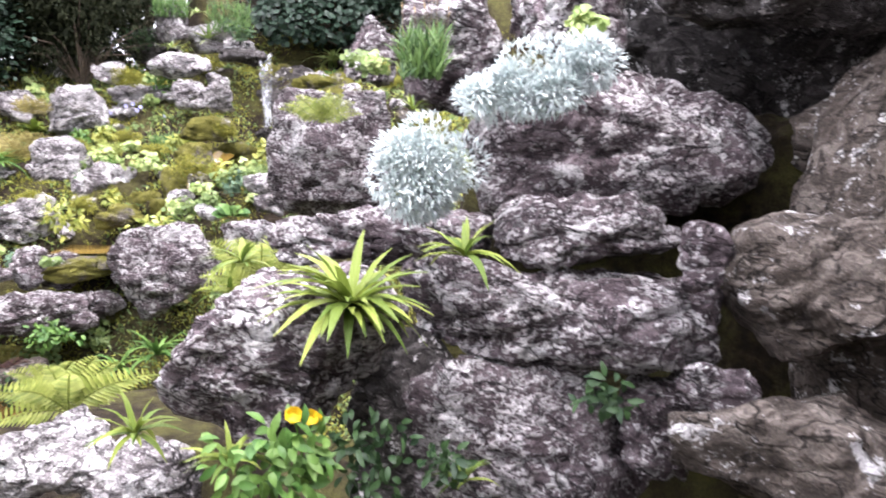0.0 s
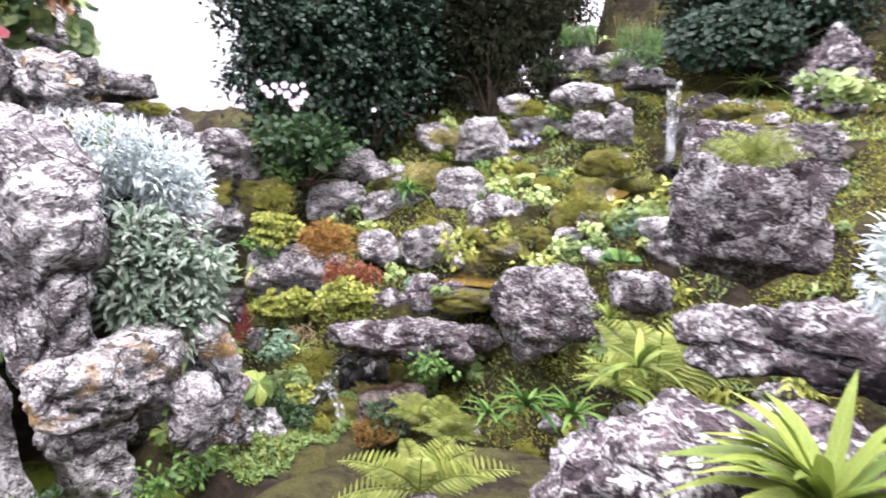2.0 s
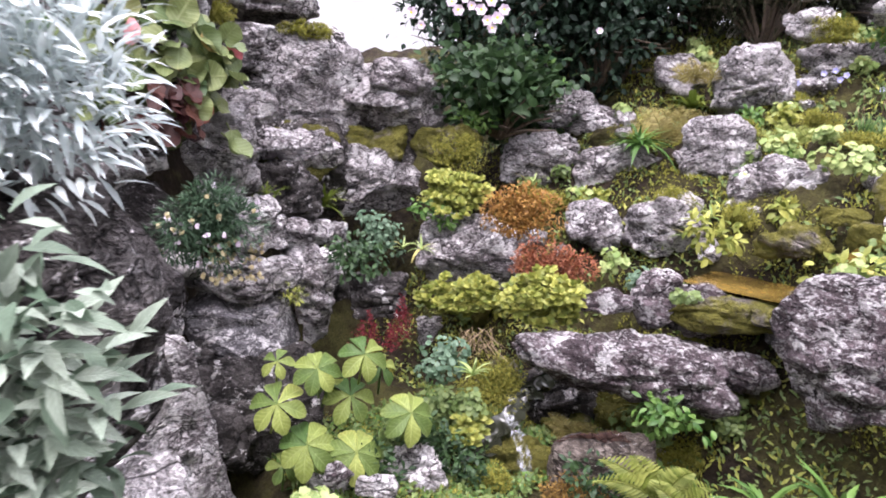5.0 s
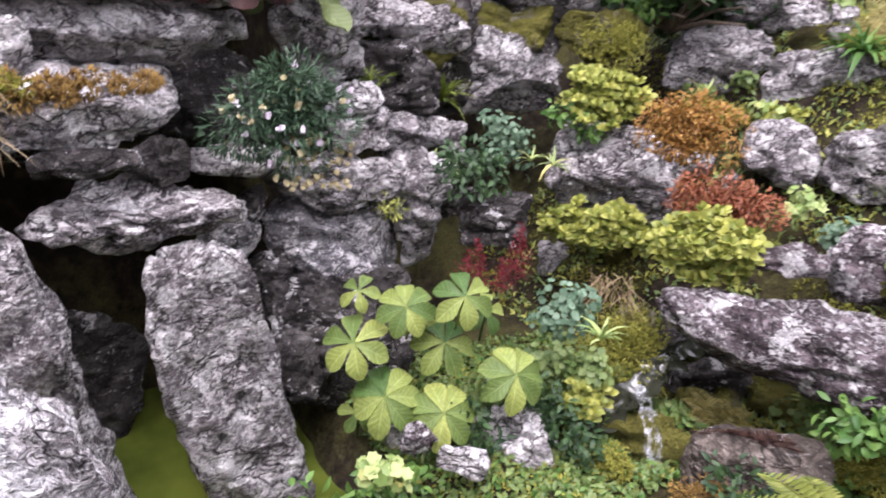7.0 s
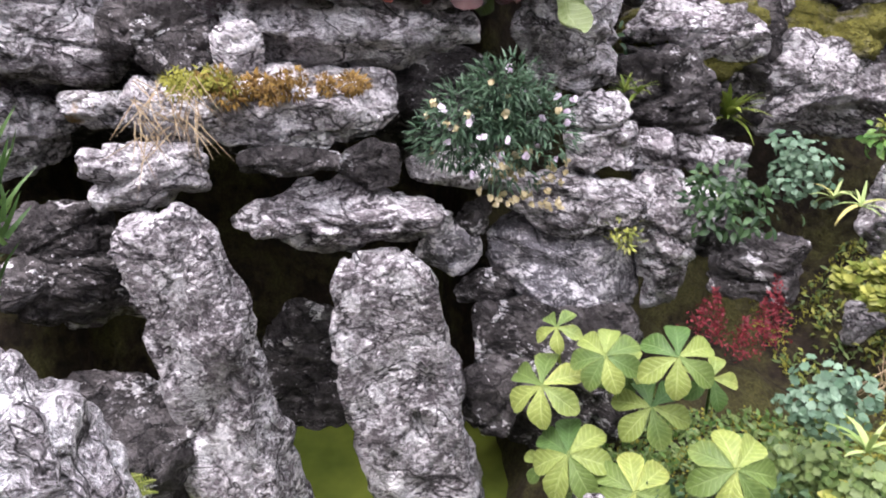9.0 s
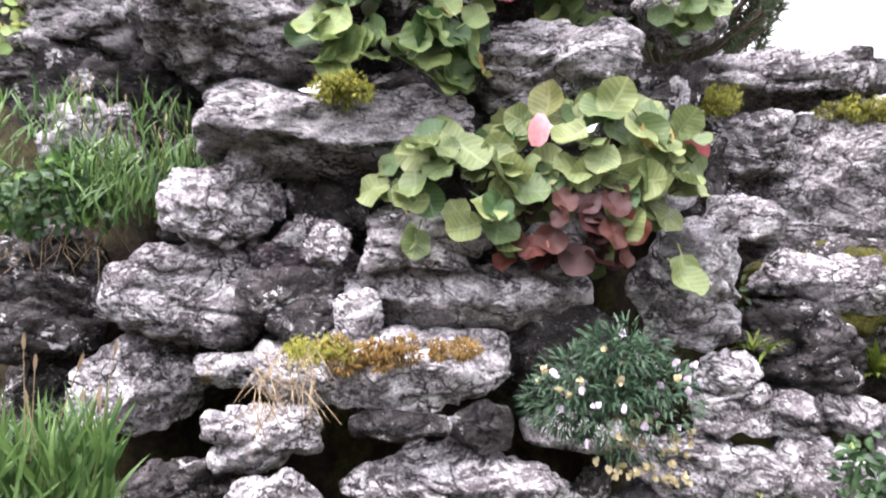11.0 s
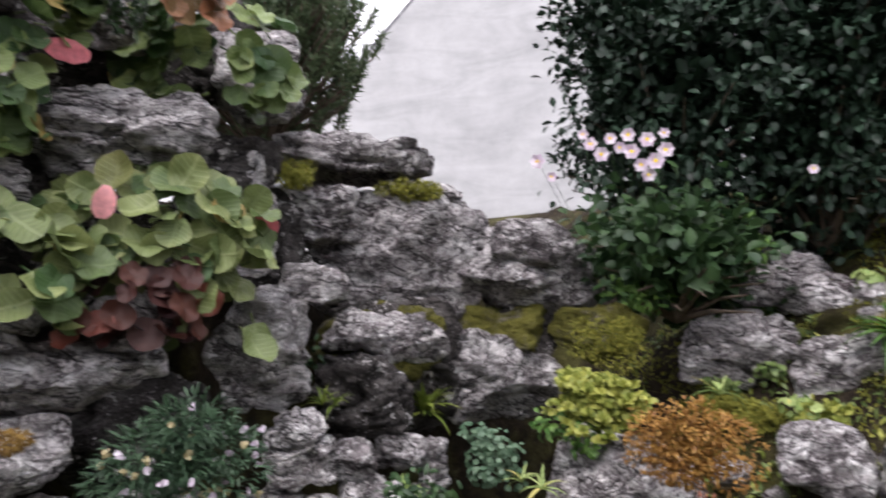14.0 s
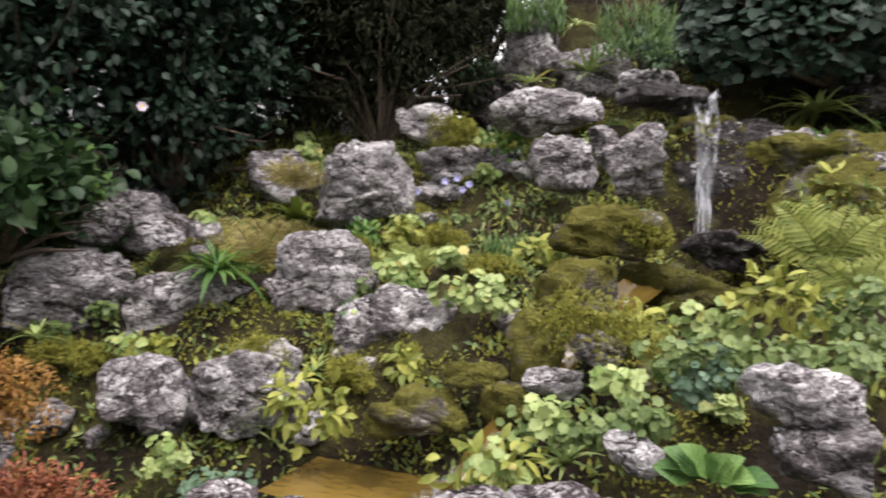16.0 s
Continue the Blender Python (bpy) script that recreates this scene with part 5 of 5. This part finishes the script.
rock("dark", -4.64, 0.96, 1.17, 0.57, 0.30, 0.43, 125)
rock("grey", -3.92, 6.64, 1.65, 0.40, 0.25, 0.33, 35)
rock("grey", -2.86, 6.71, 1.24, 0.50, 0.25, 0.28, 20)
rock("grey", -2.23, 7.05, 1.89, 0.19, 0.15, 0.24, 9)
rock("grey", -2.05, 7.31, 2.27, 0.33, 0.16, 0.16, 6)
rock("moss", -1.75, 7.51, 1.98, 0.47, 0.27, 0.33, 1)
rock("moss", -3.42, 5.03, -0.47, 0.50, 0.40, 0.44, 33)
rock("moss", -3.17, 5.34, -0.30, 0.64, 0.40, 0.41, 26)
rock("dark", -3.59, 5.09, -0.26, 0.61, 0.40, 0.27, 34)
herb("mid", -2.99, 5.02, -0.16, 0.34, 0.25, 26)
fern("rusty", -3.31, 4.82, -0.25, 0.33, 0.26, 33)
fern("dark", -3.02, 4.58, -0.12, 0.36, 0.26, 22)
herb("mid", -2.74, 5.29, -0.10, 0.34, 0.22, 20)
herb("green", -2.67, 4.68, 0.08, 0.39, 0.23, 29)
herb("dark", -2.9, 4.47, -0.25, 0.3, 0.3, 34)
carpet("moss", -3.36, 4.28, -0.36, 0.14, 0.2, 39)
rock("moss", -3.42, 4.54, -0.45, 0.5, 0.4, 0.44, 35)
rock("brown", -2.95, 4.6, -0.33, 0.56, 0.40, 0.42, 33, label="dark wet rock under the overhanging slab")
carpet("lime", -3.53, 4.23, -0.14, 0.19, 0.17, 44)
herb("dark", -3.42, 4.13, -0.28, 0.19, 0.23, 44)
herb("pale", -3.46, 3.28, -0.15, 0.19, 0.10, 61)
rock("grey", -0.88, 2.54, 0.61, 0.19, 0.17, 0.27, 19)
herb("pale", 0.50, 2.50, 1.84, 0.17, 0.10, -11)
herb("dark", -3.19, 2.19, 0.01, 0.31, 0.10, 109)
rock("grey", -4.74, 1.20, 2.55, 0.55, 0.40, 0.49, 121)
rock("dark", -4.72, 1.45, 2.02, 0.56, 0.30, 0.48, 117)
rock("grey", -2.56, 1.77, 1.77, 0.30, 0.40, 0.27, 73)
rock("moss", -2.78, 5.24, 0.42, 0.58, 0.20, 0.19, 30)
rock("moss", -2.45, 5.34, 0.46, 0.53, 0.25, 0.17, 21)
herb("mid", -2.95, 5.15, 0.5, 0.25, 0.09, 34)
herb("dark", -4.18, 1.30, 1.44, 0.45, 0.26, 125)
herb("dark", -4.61, 2.94, 2.39, 0.27, 0.20, 89)
herb("dark", -3.66, 4.04, -0.22, 0.3, 0.4, 46)
herb("mid", -3.78, 4.00, -0.24, 0.29, 0.25, 55)
herb("dark", -3.69, 3.71, -0.32, 0.30, 0.20, 59)
rock("dark", -3.07, 7.81, 2.27, 0.64, 0.40, 0.51, 18)
rock("dark", -3.55, 7.51, 2.10, 0.55, 0.40, 0.31, 24)
herb("dark", -3.04, 7.34, 2.38, 0.47, 0.24, 19)
rock("mauve", -4.51, 1.68, 0.18, 0.47, 0.30, 0.42, 110)
herb("dark", -4.12, 3.99, 0.62, 0.35, 0.32, 51)
harts("hart", -3.77, 6.58, 1.54, 0.32, 0.43, 30, n=10)
fern("rusty", -3.84, 6.46, 1.38, 0.49, 0.35, 32)
herb("green", -4.65, 5.31, 1.34, 0.41, 0.20, 53)
herb("green", -4.53, 5.74, 1.52, 0.54, 0.45, 46)

# the roof of the hollow: dark rocks added behind the face to block skylight
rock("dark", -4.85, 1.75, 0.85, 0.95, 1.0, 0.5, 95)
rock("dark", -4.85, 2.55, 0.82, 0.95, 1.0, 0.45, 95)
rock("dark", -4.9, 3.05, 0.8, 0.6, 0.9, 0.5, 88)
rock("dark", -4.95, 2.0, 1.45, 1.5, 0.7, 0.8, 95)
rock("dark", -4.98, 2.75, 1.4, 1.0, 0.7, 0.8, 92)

# standing stones before the hollow in the wall
rock("grey", -3.86, 2.34, 0.0, 0.3, 0.28, 1.36, 80, name="standing_stone", lean=-11, blocky=True, label="tall upright slab of grey lichened stone in the pool", category="standing stone")
rock("grey", -3.98, 2.92, -0.1, 0.37, 0.3, 1.16, 85, name="standing_stone", lean=-13, blocky=True, label="tall rounded upright stone at the pool's edge", category="standing stone")


# two roof rocks above the view, added to keep sun and sky off the grotto
rock("brown", 2.95, 0.5, 2.8, 4.3, 6.0, 1.35, 4, label="massive unseen rock added over the mouth of the grotto to shade it")
rock("brown", 2.0, 3.3, 2.62, 2.7, 2.4, 0.75, 6, label="unseen overhanging slab added to shade the back of the grotto")
# dark colour here paints the shade of the recess
rock("dark", 2.6, 4.1, 2.0, 3.0, 1.2, 3.4, 5, label="rock at the back of the grotto, coloured dark for its shade")
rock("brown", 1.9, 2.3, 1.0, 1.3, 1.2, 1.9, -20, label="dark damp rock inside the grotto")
# side wall outside the view, added to block light from the right
rock("brown", 2.0, 0.2, 1.1, 1.3, 3.2, 2.8, 2, label="unseen rock wall added beside the path to shade the grotto")
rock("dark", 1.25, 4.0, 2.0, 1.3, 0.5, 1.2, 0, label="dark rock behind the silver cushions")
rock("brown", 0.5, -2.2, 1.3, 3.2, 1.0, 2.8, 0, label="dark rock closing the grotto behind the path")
stones = 0
while stones < 80:
    sx, sy = rnd.uniform(-4.9, 0.3), rnd.uniform(5.0, 7.9)
    if abs(sx + 1.75) < 0.5 and sy > 6.2:
        continue
    stones += 1
    sw = rnd.uniform(0.08, 0.22)
    rock(rnd.choice(("grey", "mauve", "moss", "grey", "white")), sx, sy, height(sx, sy) + 0.02, sw * 1.4, sw, sw, rnd.uniform(0, 180), label="small lichened stone half sunk in the bank")


def strew():
    """Moss, small leaves and pebbles over the soil of the bank."""
    for name, label, mat, count, size in (("bank_moss", "golden-green moss spread over the wet bank", "moss", 56000, 0.018), ("bank_leaves", "many small lime-green leaves covering the bank", "lime", 10000, 0.03), ("bank_greenery", "many small green leaves between the rocks", "mid", 17000, 0.03)):
        s = Soup()
        made = 0
        while made < count:
            x, y = rnd.uniform(-5.2, 0.8), rnd.uniform(4.7, 8.2)
            if noise.noise(Vector((x * 2.2, y * 2.2, size * 900))) < -0.1:
                continue
            made += 1
            p = Vector((x, y, height(x, y) + 0.008))
            s.blade(p, unit(0.7) + Vector((0, -0.4, 1)), Vector((0, -0.6, 1)) + unit(0.3), size * rnd.uniform(0.8, 2.0), size * 0.6, (0.3, 1.0, 0.05), 0.5)
        tagged(new(name, s.mesh(name, LEAF[mat])), label, "plants", "", "stuff")


strew()


def shore_leaves():
    """Small leaves over the damp shore between the pool and the rill."""
    for name, label, mat, count, size in (("shore_moss", "dark green moss over the damp shore", "moss", 5000, 0.014), ("shore_greenery", "small green leaves covering the damp shore", "mid", 5200, 0.028), ("shore_foliage", "dark small leaves covering the damp shore", "green", 3000, 0.024)):
        s = Soup()
        for _ in range(count):
            x, y = rnd.uniform(-4.35, -3.15), rnd.uniform(3.45, 4.75)
            p = Vector((x, y, height(x, y) + rnd.uniform(0.0, 0.05)))
            s.blade(p, unit(0.8) + Vector((0.3, -0.4, 0.8)), Vector((0.2, -0.6, 1)) + unit(0.3), size * rnd.uniform(0.8, 1.8), size * 0.7, (0.3, 1.0, 0.05), 0.5)
        tagged(new(name, s.mesh(name, LEAF[mat])), label, "plants", "", "stuff")


shore_leaves()
tufts = 0
while tufts < 130:
    sx, sy = rnd.uniform(-4.7, -0.2), rnd.uniform(5.0, 7.9)
    if abs(sx + 1.75) < 0.35 and sy > 6.2:
        continue
    tufts += 1
    kind = rnd.choice(("mid", "pale", "lime", "moss", "moss", "hart", "green"))
    sz = height(sx, sy) + 0.03
    if kind == "moss":
        carpet("moss", sx, sy, sz, rnd.uniform(0.14, 0.3), rnd.uniform(0.1, 0.16), 20)
    elif kind == "hart":
        harts("pale", sx, sy, sz + 0.04, 0.2, 0.15, 20, n=7)
    else:
        herb(kind, sx, sy, sz, rnd.uniform(0.12, 0.26), rnd.uniform(0.1, 0.17), 20)


# ---- shrubs, trees and the house ----
def shrub(name, label, x, y, z, w, d, h, count, leaf, width, mat, lean=0.0, shape=OVAL):
    top = tagged(new(name), label, "shrub")
    top.matrix_world = pose(x, y, z)
    wood = Soup()
    for _ in range(34):
        u = unit().normalized()
        u.z = abs(u.z) * 0.9 + 0.1
        tip = Vector((u.x * w * 0.45, u.y * d * 0.45, u.z * h * 0.9))
        mid = tip * 0.5 + Vector((0, 0, h * 0.08)) + unit(0.04)
        wood.tube(Vector((0, 0, 0)), mid, 0.022, 0.012)
        wood.tube(mid, tip, 0.012, 0.003)
    part("branchwork", wood.mesh("branchwork", BARK), top)
    s = Soup()
    clumps = []
    for _ in range(max(30, count // 80)):
        u = unit().normalized()
        clumps.append(Vector((u.x * w / 2, u.y * d / 2, (u.z * 0.5 + 0.5) * h)) * 1.0)
    for _ in range(count):
        c = clumps[rnd.randrange(len(clumps))]
        mid = Vector((0, 0, h * 0.5))
        p = mid + (c - mid) * min(1.0, rnd.random() ** 0.35) * rnd.uniform(0.92, 1.04) + unit(0.075)
        s.blade(p, (p - mid).normalized() * 0.6 + unit(0.6), Vector((0, -0.3, 1)) + unit(0.4), leaf * rnd.uniform(0.7, 1.3), width, shape, 0.3)
    for _ in range(2200):
        u = unit().normalized() * rnd.uniform(0.2, 0.72)
        p = Vector((u.x * w / 2, u.y * d / 2, (u.z * 0.5 + 0.5) * h))
        s.blade(p, unit(), unit(), 0.11, 0.08, (0.3, 1.0, 0.05), 0.2)
    tagged(part("crown", s.mesh("crown", mat), top), kind="stuff")
    return top


def pine(name, label, x, y, z, w, h, shoots):
    """A dwarf pine: upright candles set round with needles."""
    top = tagged(new(name), label, "pine")
    top.matrix_world = pose(x, y, z)
    wood, s = Soup(), Soup()
    wood.tube(Vector((0, 0, 0)), Vector((0, 0, h * 0.6)), 0.06, 0.03, 8)
    for _ in range(shoots):
        u = unit().normalized()
        r = rnd.uniform(0.3, 1.0)
        foot = Vector((u.x * r * w * 0.46, u.y * r * w * 0.46, h * (0.42 + 0.42 * u.z * r)))
        tip = foot + Vector((u.x * 0.07, u.y * 0.07, rnd.uniform(0.16, 0.3)))
        wood.tube(Vector((0, 0, max(0.05, foot.z * 0.5 - 0.1))), foot, 0.012, 0.006, 4)
        wood.tube(foot, tip, 0.006, 0.003, 4)
        for k in range(70):
            p = foot.lerp(tip, rnd.random())
            s.blade(p, unit().normalized() + (tip - foot).normalized() * 0.9, unit(), rnd.uniform(0.05, 0.085), 0.011, (1, 1, 0.2), 0.1)
    part("branchwork", wood.mesh("branchwork", BARK), top)
    tagged(part("needles", s.mesh("needles", LEAF["needle"]), top), kind="stuff")


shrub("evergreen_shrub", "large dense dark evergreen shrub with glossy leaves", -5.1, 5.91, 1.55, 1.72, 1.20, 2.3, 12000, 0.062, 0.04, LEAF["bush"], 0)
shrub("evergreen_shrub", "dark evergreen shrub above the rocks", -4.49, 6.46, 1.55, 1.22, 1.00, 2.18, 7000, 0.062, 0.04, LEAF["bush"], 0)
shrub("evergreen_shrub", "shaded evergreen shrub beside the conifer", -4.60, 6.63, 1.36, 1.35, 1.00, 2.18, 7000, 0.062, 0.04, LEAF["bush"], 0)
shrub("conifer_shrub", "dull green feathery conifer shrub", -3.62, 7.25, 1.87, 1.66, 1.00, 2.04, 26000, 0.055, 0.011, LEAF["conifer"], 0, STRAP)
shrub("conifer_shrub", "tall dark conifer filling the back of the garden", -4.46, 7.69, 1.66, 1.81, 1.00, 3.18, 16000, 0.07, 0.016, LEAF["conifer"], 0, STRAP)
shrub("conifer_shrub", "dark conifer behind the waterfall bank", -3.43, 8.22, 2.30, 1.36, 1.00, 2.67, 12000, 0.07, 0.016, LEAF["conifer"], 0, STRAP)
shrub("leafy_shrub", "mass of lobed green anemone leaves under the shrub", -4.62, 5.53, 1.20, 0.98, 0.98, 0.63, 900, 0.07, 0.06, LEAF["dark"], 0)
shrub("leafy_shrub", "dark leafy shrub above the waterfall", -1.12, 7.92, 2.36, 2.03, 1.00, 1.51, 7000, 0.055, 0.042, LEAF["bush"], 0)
pine("dwarf_pine", "bushy dwarf pine with upright shoots behind the rock wall", -7.10, 3.86, 2.10, 1.8, 2.11, 760)
pine("dwarf_pine", "small dwarf pine behind the rock wall", -7.34, 2.54, 2.51, 0.43, 1.64, 70)


def anemone():
    top = tagged(new("japanese_anemone"), "tall anemone with pale pink open flowers on thin stems", "flower")
    top.matrix_world = pose(-4.42, 5.1, 1.52, 0, 0, 45)

    def flower(u, v, r, face):
        s = Soup()
        c = Vector((u, -0.05 + face * 0.1, v))
        r = r * 0.85
        for k in range(6):
            a = 2 * math.pi * k / 6
            s.blade(c, Vector((math.cos(a), -0.3, math.sin(a))), Vector((face, -1, 0.2)), r, r * 0.9, OVAL, -0.2, 0.1)
        head = part("flower", s.mesh("flower", LEAF["petal"]), top)
        e = Soup()
        e.round_leaf(c + Vector((0, -0.02, 0)), Vector((0, -1, 0.2)), r * 0.2, -0.3, 8)
        part("flower_eye", e.mesh("flower_eye", LEAF["yellow"]), head)
        q = Soup()
        q.tube(c, Vector((u * 0.4, 0.1, -0.1)), 0.0014, 0.002, 4)
        part("stem", q.mesh("stem", LEAF["dark"]), top)

    for u, v, r, face in ((-0.18, 0.5, 0.045, -0.4), (-0.1, 0.53, 0.04, 0.2), (-0.02, 0.54, 0.045, 0.0), (0.06, 0.52, 0.05, 0.3), (0.1, 0.42, 0.055, 0.1), (0.04, 0.4, 0.045, -0.2), (-0.42, 0.43, 0.05, -0.5), (-0.06, 0.49, 0.04, 0.4), (0.13, 0.55, 0.035, 0.6), (0.72, 0.36, 0.03, 0.0), (-0.14, 0.46, 0.05, 0.2), (0.0, 0.46, 0.05, -0.3), (0.14, 0.47, 0.05, 0.3), (-0.36, 0.36, 0.035, -0.2), (-0.22, 0.55, 0.035, -0.1), (0.07, 0.36, 0.045, 0.2)):
        flower(u, v, r, face)


anemone()


def house():
    """The long limewashed wall of a house beyond the rockery, with the slope of its roof."""
    top = tagged(new("white_house"), "white limewashed house with a slate roof beyond the garden", "house")
    top.matrix_world = pose(-11.5, 9.0, 0, 0, 0, 42)
    b = bmesh.new()
    outline = [(-4.95, 0), (6, 0), (6, 9.5), (1.45, 9.5), (-4.95, 3.6)]
    lo = [b.verts.new((x, 0, z)) for x, z in outline]
    hi = [b.verts.new((x, 0.6, z)) for x, z in outline]
    b.faces.new(lo)
    b.faces.new(hi[::-1])
    for k in range(5):
        b.faces.new((lo[k], hi[k], hi[(k + 1) % 5], lo[(k + 1) % 5]))
    bmesh.ops.recalc_face_normals(b, faces=b.faces)
    me = bpy.data.meshes.new("wall")
    b.to_mesh(me)
    me.materials.append(PLASTER)
    part("wall", me, top)
    s = Soup()
    s.tube(Vector((-5.25, 0.25, 3.45)), Vector((1.65, 0.25, 9.75)), 0.13, 0.13, 4)
    part("roof", s.mesh("roof", SLATE), top, None, "dark slate verge")


house()
